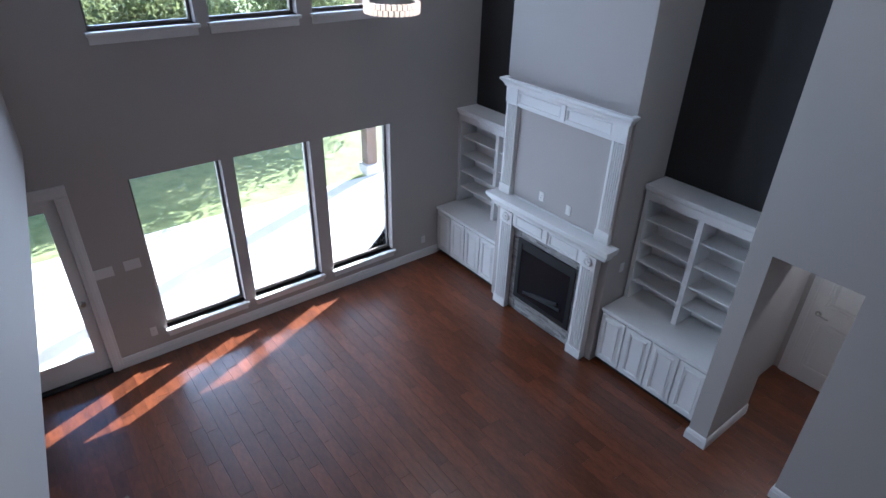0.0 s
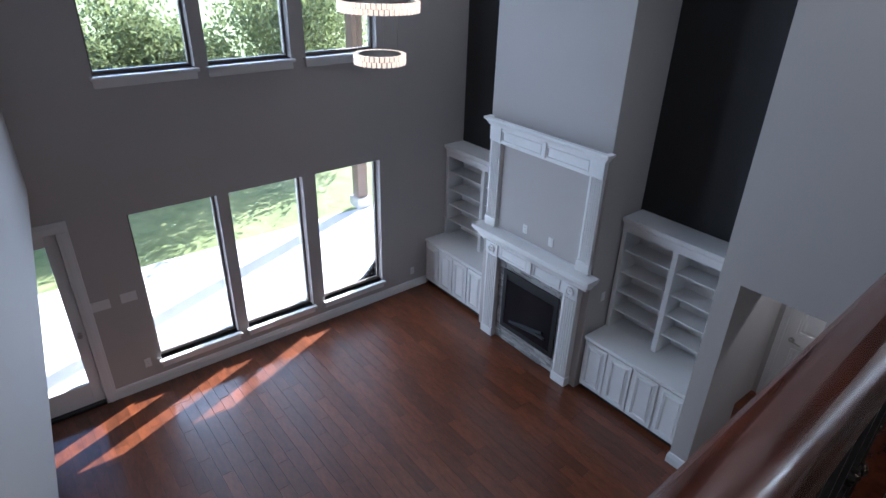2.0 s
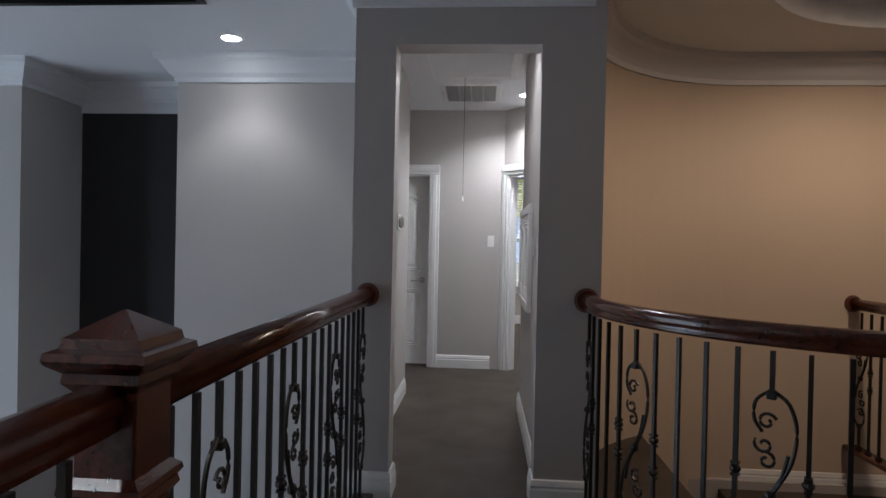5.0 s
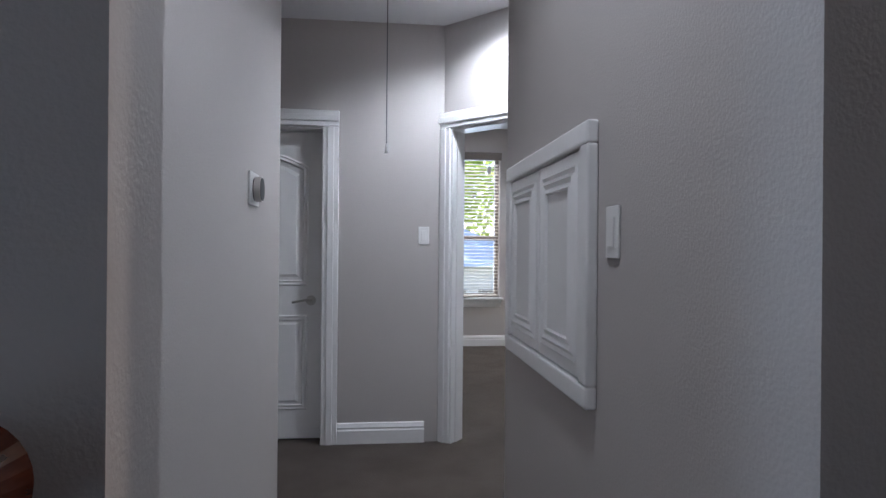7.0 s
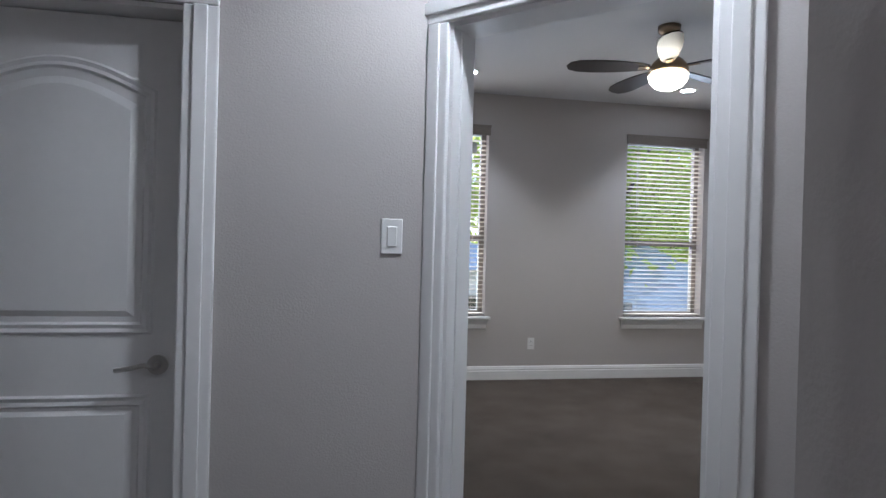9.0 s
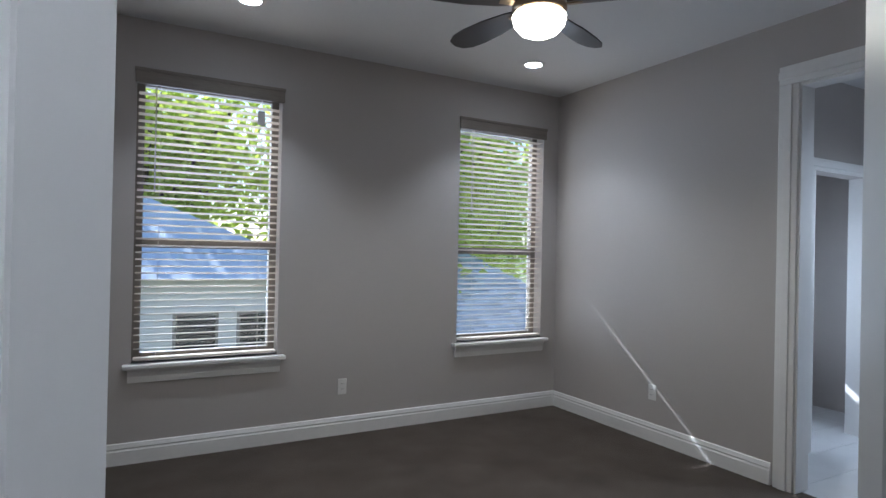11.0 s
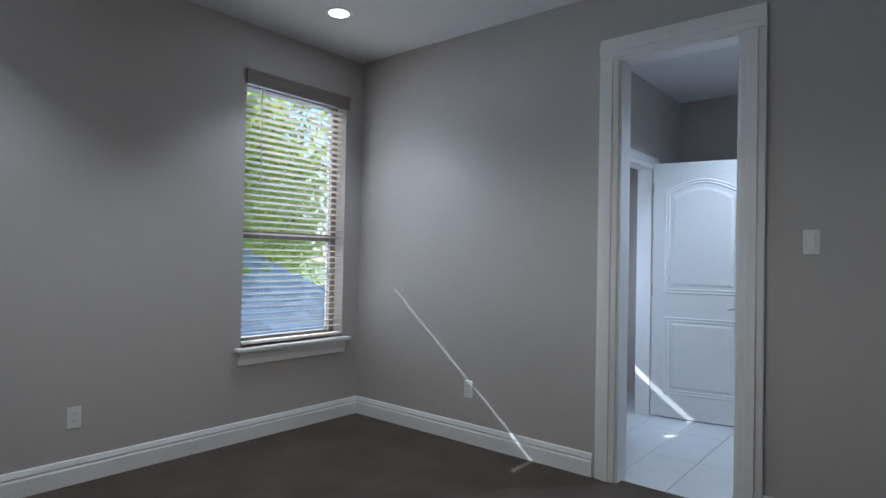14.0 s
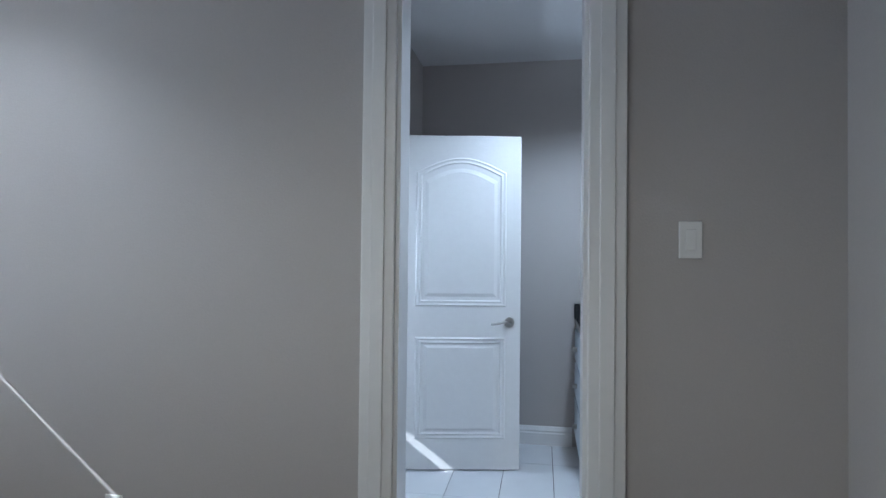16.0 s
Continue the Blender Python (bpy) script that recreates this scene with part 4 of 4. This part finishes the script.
# ---------- chandelier ----------
ch = thing("chandelier", "three-tier crystal ring chandelier, lit, hanging on thin cables", "chandelier", m=pose(-3.3, -0.12, 0))
crm = bpy.data.meshes.new("crystal")
bm = box(-0.014, 0.014, -0.012, 0.012, -0.026, 0.026, 0.005)
bm.to_mesh(crm)
bm.free()
crm.materials.append(CRYSTAL)
for r, z in ((0.335, 1.335), (0.245, 1.04), (0.155, 0.725)):
    ring = part("ring", sweep(bmesh.new(), [(r * 0.96 * math.cos(a), r * 0.96 * math.sin(a), z) for a in [i * math.pi / 24 for i in range(48)]], [(-0.012, -0.03), (0.012, -0.03), (0.012, 0.03), (-0.012, 0.03)], closed=True), CHROME, ch)
    n = int(2 * math.pi * r / 0.031)
    for i in range(n):
        for k in (0, 1):
            o = new("crystal", crm)
            o.parent = ring
            a = 2 * math.pi * (i + 0.5 * k) / n
            o.matrix_basis = pose(r * math.cos(a), r * math.sin(a), z - 0.017 + k * 0.034, 0, 0, math.degrees(a) + 20 * k) @ Matrix.Diagonal((1, 1, 0.62, 1))
    for a in (0.3, 2.4, 4.5):
        part("cable", cyl((r * 0.96 * math.cos(a), r * 0.96 * math.sin(a), z), (0.12 * math.cos(a), 0.12 * math.sin(a), CH + 0.2), 0.0022, n=6), CHROME, ch)
part("canopy", cyl((0, 0, CH + 0.18), (0, 0, CH + 0.26), 0.2, n=32), CHROME, ch)

# ---------- railings ----------
RZ = 1.048
RAILP = [(-0.03, -0.055), (0.03, -0.055), (0.034, -0.040), (0.030, -0.028), (0.040, -0.018), (0.044, -0.004), (0.041, 0.012), (0.032, 0.024), (0.017, 0.031), (0.0, 0.033),
         (-0.017, 0.031), (-0.032, 0.024), (-0.041, 0.012), (-0.044, -0.004), (-0.040, -0.018), (-0.030, -0.028), (-0.034, -0.040)]


def scroll_pts(cx, cz, r, start, turns, sgn, n=14):
    return [(cx + sgn * r * (1 - 0.75 * i / n) * math.cos(start + turns * 2 * math.pi * i / n), 0, cz + r * (1 - 0.75 * i / n) * math.sin(start + turns * 2 * math.pi * i / n)) for i in range(n + 1)]


def eased(pts, n=4):
    """Rounds a polyline into a smooth curve through its points."""
    v = [Vector(p) for p in pts]
    v = [2 * v[0] - v[1]] + v + [2 * v[-1] - v[-2]]
    out = []
    for a, b, c, d in zip(v, v[1:], v[2:], v[3:]):
        for k in range(n):
            t = k / n
            out.append(0.5 * (2 * b + (c - a) * t + (2 * a - 5 * b + 4 * c - d) * t * t + (3 * b - a - 3 * c + d) * t ** 3))
    return out + [v[-2]]


def baluster_mesh(kind):
    bm = bmesh.new()
    if kind == "scroll":
        add_box(bm, -0.007, 0.007, -0.007, 0.007, 0.84, 0.985)
        add_box(bm, -0.007, 0.007, -0.007, 0.007, 0.03, 0.19)
        for z in (0.84, 0.19):
            add_box(bm, -0.014, 0.014, -0.014, 0.014, z - 0.01, z + 0.012, 0.003)
        for s, z0, f in ((1, 0.52, 1), (-1, 0.52, -1)):
            pts = [(s * 0.0, 0, z0 + f * 0.34), (s * 0.05, 0, z0 + f * 0.30), (s * 0.072, 0, z0 + f * 0.22), (s * 0.06, 0, z0 + f * 0.12), (s * 0.02, 0, z0 + f * 0.03), (-s * 0.03, 0, z0 - f * 0.06), (-s * 0.05, 0, z0 - f * 0.14)]
            sweep(bm, eased(pts), disc(0.0065, 6), up=(0.001, 0, 1))
            pts = [(0, 0, z0 + f * 0.34), (-s * 0.045, 0, z0 + f * 0.30), (-s * 0.05, 0, z0 + f * 0.24), (-s * 0.025, 0, z0 + f * 0.20)] 
            sweep(bm, eased(pts), disc(0.006, 6), up=(0.001, 0, 1))
            for cx, cz, a in ((-s * 0.012, z0 + f * 0.235, 0.4), (-s * 0.02, z0 + f * 0.16, 2.6), (s * 0.012, z0 - f * 0.11, 1.2)):
                sweep(bm, scroll_pts(cx, cz, 0.03, a, 1.1, s), disc(0.0055, 6), up=(0.001, 0, 1))
        bmesh.ops.create_uvsphere(bm, u_segments=8, v_segments=6, radius=0.018, matrix=Matrix.Translation((0, 0, 0.52)))
    else:
        add_box(bm, -0.007, 0.007, -0.007, 0.007, 0.03, 0.985)
        if kind == "knuckle":
            for z in (0.46, 0.58):
                bmesh.ops.create_uvsphere(bm, u_segments=8, v_segments=6, radius=0.019, matrix=Matrix.Translation((0, 0, z)) @ Matrix.Diagonal((1, 1, 0.8, 1)))
                for q in (-0.02, 0.02):
                    add_box(bm, -0.012, 0.012, -0.012, 0.012, z + q - 0.004, z + q + 0.004)
    add_box(bm, -0.015, 0.015, -0.015, 0.015, 0.022, 0.045, 0.003)
    me = bpy.data.meshes.new("baluster")
    bm.to_mesh(me)
    bm.free()
    me.materials.append(IRON)
    return me

BAL = {k: baluster_mesh(k) for k in ("plain", "knuckle", "scroll")}
ORDER = ["scroll", "knuckle", "plain", "plain", "knuckle"]


def balustrade(label, pts, group="", rosette0=None, rosette1=None, z=0.0, skip=0.05):
    t = thing("balustrade", label, "railing", group)
    part("handrail", sweep(bmesh.new(), [(x, y, z + RZ) for x, y in pts], [(p * 0.84, q * 0.86) for p, q in RAILP]), MAHOG, t, "polished mahogany handrail", smooth=True)
    part("base_rail", sweep(bmesh.new(), [(x, y, z) for x, y in pts], [(-0.055, 0), (0.055, 0), (0.055, 0.02), (0.045, 0.028), (-0.045, 0.028), (-0.055, 0.02)]), MAHOG, t)
    lens = [0]
    for a, b in zip(pts, pts[1:]):
        lens.append(lens[-1] + math.dist(a, b))
    s, i = skip + 0.04, 0
    while s < lens[-1] - skip:
        k = max(j for j in range(len(lens)) if lens[j] <= s)
        k = min(k, len(pts) - 2)
        f = (s - lens[k]) / (lens[k + 1] - lens[k])
        x, y = pts[k][0] + f * (pts[k + 1][0] - pts[k][0]), pts[k][1] + f * (pts[k + 1][1] - pts[k][1])
        ang = math.degrees(math.atan2(pts[k + 1][1] - pts[k][1], pts[k + 1][0] - pts[k][0]))
        o = new("baluster", BAL[ORDER[i % 5]])
        o.parent = t
        o.matrix_basis = pose(x, y, z, 0, 0, ang)
        s += 0.105
        i += 1
    for r in (rosette0, rosette1):
        if r:
            part("rosette", cyl((r[0], r[1], z + RZ - 0.01), (r[0], r[1] - 0.03, z + RZ - 0.01), 0.062, 0.05, n=28), MAHOG, t)
    return t

RX, NY = -0.115, -0.975
balustrade("mahogany and wrought iron balustrade of the gallery", [(RX, YH - 0.005), (RX, NY + 0.05)], "gallery railings", rosette0=(RX, YH))
balustrade("long mahogany and wrought iron balustrade over the great room", [(RX, NY - 0.05), (RX + 0.042, -2.5), (RX + 0.05, -4.19)], "gallery railings")
balustrade("curved mahogany and wrought iron balustrade over the foyer", [(0.99, YH - 0.005)] + rail_arc + [(5.15, RCY - RR)], "gallery railings", rosette0=(0.99, YH))
nw = thing("newel_post", "square mahogany newel post with a pyramid cap", "newel post", m=pose(RX, NY, 0))
part("shaft", box(-0.052, 0.052, -0.052, 0.052, 0, 1.075, 0.004), MAHOG, nw)
part("base_block", box(-0.065, 0.065, -0.065, 0.065, 0, 0.26, 0.008), MAHOG, nw)
def sweepless(prof):
    bm = bmesh.new()
    rings = [[bm.verts.new((sx * r, sy * r, z)) for sx, sy in ((-1, -1), (1, -1), (1, 1), (-1, 1))] for r, z in prof]
    for a, b in zip(rings, rings[1:]):
        for i in range(4):
            bm.faces.new((a[i], a[(i + 1) % 4], b[(i + 1) % 4], b[i]))
    bm.faces.new(rings[0][::-1])
    bm.faces.new(rings[-1])
    bmesh.ops.recalc_face_normals(bm, faces=bm.faces)
    return bm
part("collar", sweepless([(0.0525, 0.865), (0.064, 0.88), (0.061, 0.893), (0.068, 0.902), (0.066, 0.912), (0.0525, 0.925)]), MAHOG, nw)
part("cap", sweepless([(0.0525, 1.06), (0.064, 1.075), (0.062, 1.09), (0.079, 1.104), (0.083, 1.112), (0.081, 1.124), (0.066, 1.13), (0.063, 1.145), (0.002, 1.185)]), MAHOG, nw)

# stair landing seen across the foyer
ld = thing("stair_landing", "curved stair landing with white stringer and mahogany nosing", "stairs")
line = [(CX, CY + CR - 0.02), (3.2, CY + CR - 0.02), (5.19, CY + CR - 0.02)]
part("landing_floor", box(2.2, 5.19, CY + CR - 0.95, CY + CR - 0.03, -0.62, -0.42), CARPET, ld)
part("stringer", box(2.2, 5.19, CY + CR - 0.975, CY + CR - 0.95, -0.75, -0.44), WHITE, ld)
part("nosing", box(2.2, 5.19, CY + CR - 0.985, CY + CR - 0.93, -0.44, -0.40, 0.01), MAHOG, ld)
baseboard([(CX, CY + CR), (5.2, CY + CR)], -0.42)
balustrade("short mahogany and wrought iron balustrade on the stair landing", [(3.13, CY + CR - 0.01), (3.13, CY + CR - 0.92)], "gallery railings", rosette0=(3.13, CY + CR), z=-0.1)

# ---------- ceiling fan ----------
fan = thing("ceiling_fan", "dark five-blade ceiling fan with lit glass bowl", "ceiling fan", m=pose(2.53, 5.95, 0))
part("canopy", lathe([(0, 2.83), (0.075, 2.83), (0.07, 2.79), (0.03, 2.765), (0, 2.765)]), BRASS, fan, smooth=True)
part("downrod", cyl((0, 0, 2.62), (0, 0, 2.78), 0.013), BRASS, fan)
part("motor", lathe([(0, 2.64), (0.04, 2.635), (0.09, 2.6), (0.125, 2.56), (0.13, 2.53), (0.11, 2.51), (0, 2.51)]), BRASS, fan, "antique brass motor housing", smooth=True)
part("bowl", lathe([(0.118, 2.512), (0.128, 2.50), (0.12, 2.46), (0.09, 2.425), (0.045, 2.405), (0, 2.40)]), BOWL, fan, "glowing frosted glass bowl", smooth=True)
for i in range(5):
    a = 24 + 72 * i
    bm = bmesh.new()
    prof = [(0.13, 0.03), (0.2, 0.05), (0.35, 0.072), (0.5, 0.078), (0.6, 0.07), (0.66, 0.045), (0.68, 0.0)]
    vs = [(x, w) for x, w in prof] + [(x, -w) for x, w in prof[-2::-1]]
    t = [bm.verts.new((x, w, 0.004)) for x, w in vs]
    b = [bm.verts.new((x, w, -0.004)) for x, w in vs]
    bm.faces.new(t)
    bm.faces.new(b[::-1])
    for j in range(len(vs)):
        bm.faces.new((t[j], b[j], b[(j + 1) % len(vs)], t[(j + 1) % len(vs)]))
    bmesh.ops.recalc_face_normals(bm, faces=bm.faces)
    bl = part("blade", bm, FANWOOD, fan)
    bl.matrix_basis = pose(0, 0, 2.555, 0, 0, a) @ pose(0, 0, 0, 12)
    bm = box(0.1, 0.2, -0.02, 0.02, -0.012, -0.004, 0.003)
    part("blade_arm", bm, BRASS, bl)
spot(2.53, 5.95, 2.38, 21, (1.0, 0.87, 0.66), 165)

# ---------- bathroom ----------
vn = thing("bathroom_vanity", "pale blue-grey vanity with a dark stone top", "vanity")
part("body", box(5.9, 6.59, 4.1, 5.03, 0.08, 0.86, 0.004), VANITY, vn)
part("top", box(5.87, 6.6, 4.05, 5.05, 0.86, 0.9, 0.006), DARKSTONE, vn)
part("backsplash", box(6.57, 6.598, 4.05, 5.05, 0.9, 1.0), DARKSTONE, vn)
for z0, z1 in ((0.12, 0.36), (0.39, 0.6), (0.63, 0.83)):
    d = part("drawer", box(5.94, 6.55, 5.03, 5.048, z0, z1, 0.004), VANITY, vn)
    part("knob", cyl((6.25, 5.048, (z0 + z1) / 2), (6.25, 5.075, (z0 + z1) / 2), 0.014), CHROME, d)
# added bluish fill that brightens the bathroom; it belongs to no fitting
spot(5.4, 4.9, 2.6, 31, (0.92, 0.97, 1.0), 150)

# foyer's warm lamp
spot(3.0, 0.9, 2.85, 24, (1.0, 0.72, 0.48), 175)

# ---------- outdoors ----------
structure("ground", box(-400, 400, -400, 400, G - 0.5, G - 0.12), GRASS)
structure("patio", box(-9.48, XW - 0.2, -9, 9, G - 0.3, G - 0.05), CONCRETE)
structure("patio_roof", box(-9.9, XW - 0.2, -9, 3.9, 2.42, 2.6), BEAM)
for i in range(11):
    structure("patio_soffit_board", box(-9.75 + i * 0.3, -9.48 + i * 0.3, -9, 3.9, 2.395, 2.418), BEAM)
structure("patio_beam", box(-9.75, -9.4, -9, 3.9, 2.12, 2.42), BEAM)
for y in (3.42, -3.0):
    c = thing("patio_column", "brown square patio column on a stone base", "column", "patio columns", m=pose(-9.62, y, G - 0.05))
    part("shaft", box(-0.11, 0.11, -0.11, 0.11, 0.2, 5.55, 0.008), BEAM, c)
    part("base", box(-0.16, 0.16, -0.16, 0.16, 0, 0.2, 0.015), STUCCO, c)


def tree(name, label, x, y, z, height, spread, material, leaves, seed, trunk_r=0.12, leaf=0.09, low=0.35):
    r = random.Random(seed)
    t = thing(name, label, "shrub" if name == "shrub" else "tree", m=pose(x, y, z))
    bm = bmesh.new()
    add_cyl(bm, (0, 0, -0.1), (0.05, 0.03, height * 0.45), trunk_r, trunk_r * 0.6, 10)
    tips = []
    for i in range(9):
        a, h = i * 2.4, height * (low + 0.05 * i)
        p = Vector((0.05 * h / height, 0.03, min(h, height * 0.44)))
        q = p + Vector((math.cos(a) * spread * r.uniform(0.4, 0.75), math.sin(a) * spread * r.uniform(0.4, 0.75), height * r.uniform(0.1, 0.42)))
        add_cyl(bm, p, q, trunk_r * 0.45, trunk_r * 0.12, 7)
        tips.append((p, q))
        for k in range(3):
            m2 = p.lerp(q, 0.4 + 0.2 * k)
            q2 = m2 + Vector((r.uniform(-1, 1), r.uniform(-1, 1), r.uniform(0, 0.9))) * spread * 0.4
            add_cyl(bm, m2, q2, trunk_r * 0.14, trunk_r * 0.04, 5)
            tips.append((m2, q2))
    part("trunk", bm, BARK, t)
    verts, faces = [], []
    for i in range(leaves):
        p, q = r.choice(tips)
        c = p.lerp(q, r.uniform(0.35, 1.15)) + Vector((r.gauss(0, 1), r.gauss(0, 1), r.gauss(0, 1))) * spread * 0.16
        u = Vector((r.gauss(0, 1), r.gauss(0, 1), r.gauss(0, 1))).normalized()
        w = u.orthogonal().normalized()
        s = leaf * r.uniform(0.6, 1.3)
        k = len(verts)
        n3 = u.cross(w) * s * 0.25
        verts += [c - u * s, c + w * s * 0.5 + n3, c + u * s, c - w * s * 0.5 + n3]
        faces.append((k, k + 1, k + 2, k + 3))
    me = bpy.data.meshes.new("crown")
    me.from_pydata([tuple(v) for v in verts], [], faces)
    me.materials.append(material)
    o = new("crown", me)
    o.parent = t
    return t

GZ = G - 0.12
for i, (x, y, h, s) in enumerate(((-13.2, -0.9, 4.9, 1.9), (-12.9, 1.0, 4.5, 1.7), (-13.1, 3.9, 5.9, 2.1), (-13.3, -3.4, 4.9, 1.9))):
    tree("shrub", "tall loose green shrub beyond the patio", x, y, GZ, h, s, LEAF, 11000, 20 + i, 0.05, 0.062, 0.1)
for i, (x, y, h) in enumerate(((-52, 22, 8), (-60, 36, 9), (-44, 40, 8), (-64, 8, 9), (-58, -8, 8), (-66, -26, 9), (-78, 52, 10), (-82, 20, 10), (-84, -2, 10), (-50, 56, 9))):
    tree("oak_tree", "distant spreading oak on the lawn", x * 1.4, y * 1.4, GZ, h, 5.5, LEAF, 2600, 40 + i, 0.35, 0.45, 0.25)
tree("maple_tree", "leafy yellow-green tree behind the house", 7.6, 19.0, GZ, 12.0, 4.6, LEAFY, 9000, 71, 0.3, 0.20, 0.2)
tree("maple_tree", "leafy yellow-green tree behind the neighbour", 1.2, 22.0, GZ, 12.0, 4.6, LEAFY, 8000, 72, 0.3, 0.20, 0.2)
tree("maple_tree", "leafy yellow-green tree beside the neighbour", 12.6, 24.0, GZ, 13.0, 5.0, LEAFY, 8000, 73, 0.3, 0.22, 0.2)
tree("maple_tree", "leafy green tree behind the house", -4.0, 26.0, GZ, 12.0, 5.0, LEAF, 7000, 74, 0.3, 0.22, 0.2)
# neighbour's house
nh = thing("neighbour_house", "pale stucco neighbour house with grey-blue shingle roof", "house")
part("wall", box(-3.5, 12.0, 14.5, 22.0, GZ, -1.0), STUCCO, nh)


def hip_roof(x0, x1, y0, y1, z0, z1):
    bm = bmesh.new()
    h = (y1 - y0) / 2
    v = [bm.verts.new(p) for p in ((x0, y0, z0), (x1, y0, z0), (x1, y1, z0), (x0, y1, z0), (x0 + h, y0 + h, z1), (x1 - h, y0 + h, z1))]
    for f in ((0, 1, 5, 4), (1, 2, 5), (2, 3, 4, 5), (3, 0, 4), (3, 2, 1, 0)):
        bm.faces.new([v[i] for i in f])
    bmesh.ops.recalc_face_normals(bm, faces=bm.faces)
    return bm
rf = part("roof", hip_roof(3.6, 12.6, 13.6, 22.4, -1.1, 1.9), SHINGLE, nh)
rows = 30
for i in range(rows):
    f0, f1 = i / rows, (i + 1) / rows
    y0, z0 = 13.6 + 4.4 * f0, -1.1 + 3.0 * f0
    y1, z1 = 13.6 + 4.4 * f1, -1.1 + 3.0 * f1
    xa, xb = 3.6 + 4.4 * f0, 12.6 - 4.4 * f0
    bm = bmesh.new()
    x = xa
    rr = random.Random(i)
    while x < xb - 0.1:
        w = min(rr.uniform(0.22, 0.34), xb - x)
        dz = rr.choice((0.015, 0.022, 0.03))
        vs = [bm.verts.new(p) for p in ((x, y0, z0 + dz + 0.012), (x + w - 0.008, y0, z0 + dz + 0.012), (x + w - 0.008, y1, z1 + 0.006), (x, y1, z1 + 0.006), (x, y0, z0 - 0.01), (x + w - 0.008, y0, z0 - 0.01))]
        bm.faces.new((vs[0], vs[1], vs[2], vs[3]))
        bm.faces.new((vs[0], vs[4], vs[5], vs[1]))
        x += w
    tagged(part("shingle_row", bm, SHINGLE, rf), kind="stuff")
part("vent_pipe", cyl((6.6, 15.6, 0.1), (6.6, 15.6, 0.75), 0.06, n=12), BRONZE, rf)
part("vent_hood", box(6.95, 7.15, 14.9, 15.1, -0.15, 0.1, 0.03), BRONZE, rf)
part("gable_wall", box(-3.4, 3.6, 14.2, 14.5, GZ, 0.9), STUCCO, nh)
part("gable_roof", hip_roof(-4.2, 4.4, 13.8, 21.0, 0.85, 2.6), SHINGLE, nh)
for x in (0.2, 1.6, 2.6):
    w = part("window", box(x, x + 0.7, 14.15, 14.2, -1.0, 0.3), BRONZE, nh)
    part("pane", box(x + 0.05, x + 0.65, 14.14, 14.15, -0.95, 0.25), FIREGLASS, w)
    part("trim", box(x - 0.06, x + 0.76, 14.13, 14.16, 0.3, 0.38), STUCCO, w)

# ---------- floor pieces ----------
fl = structure("floor_great_room", box(XW, -0.2, -6.0, 4.3, G - 0.1, G - 0.006), GAP)
rnd = random.Random(9)
mesh_by = {}
def plank_mesh(length, width):
    key = (round(length, 2), width)
    if key not in mesh_by:
        me = bpy.data.meshes.new("plank")
        bm = box(0, key[0] - 0.0018, 0, width - 0.0018, -0.012, 0.0, 0.0015)
        bm.to_mesh(me)
        bm.free()
        me.materials.append(PLANK)
        mesh_by[key] = me
    return mesh_by[key]
PW = 0.125
rest = bmesh.new()
y, count = -5.95, 0
while y < 4.2:
    x = XW + 0.002
    x -= rnd.choice((0.0, 0.3, 0.6, 0.9))
    while x < -0.2:
        L = rnd.choice((0.5, 0.7, 0.9, 1.1, 1.3))
        a, b = max(x, XW + 0.002), min(x + L, -0.2)
        if b - a > 0.04:
            if -2.0 < y < 2.5 and x > -6.4 and count < 300:
                o = new("plank", plank_mesh(b - a, PW))
                o.parent = fl
                o.location = (a, y, G)
                count += 1
            else:
                add_box(rest, a, b - 0.0018, y, y + PW - 0.0018, G - 0.012, G)
        x += L
    y += PW
tagged(part("planks", rest, PLANK, fl), kind="stuff")
bt = structure("floor_bath", box(XB + 0.06, 6.6, 4.0, 7.2, -0.2, -0.004), GAP)
tm = bpy.data.meshes.new("tile")
bm = box(0, 0.597, 0, 0.297, -0.01, 0.003, 0.0015)
bm.to_mesh(tm)
bm.free()
tm.materials.append(TILE)
for i in range(4):
    for j in range(11):
        o = new("tile", tm)
        o.parent = bt
        o.location = (XB + 0.06 + 0.6 * i - (0.0 if j % 2 else 0.0), 4.0 + 0.3 * j, 0)
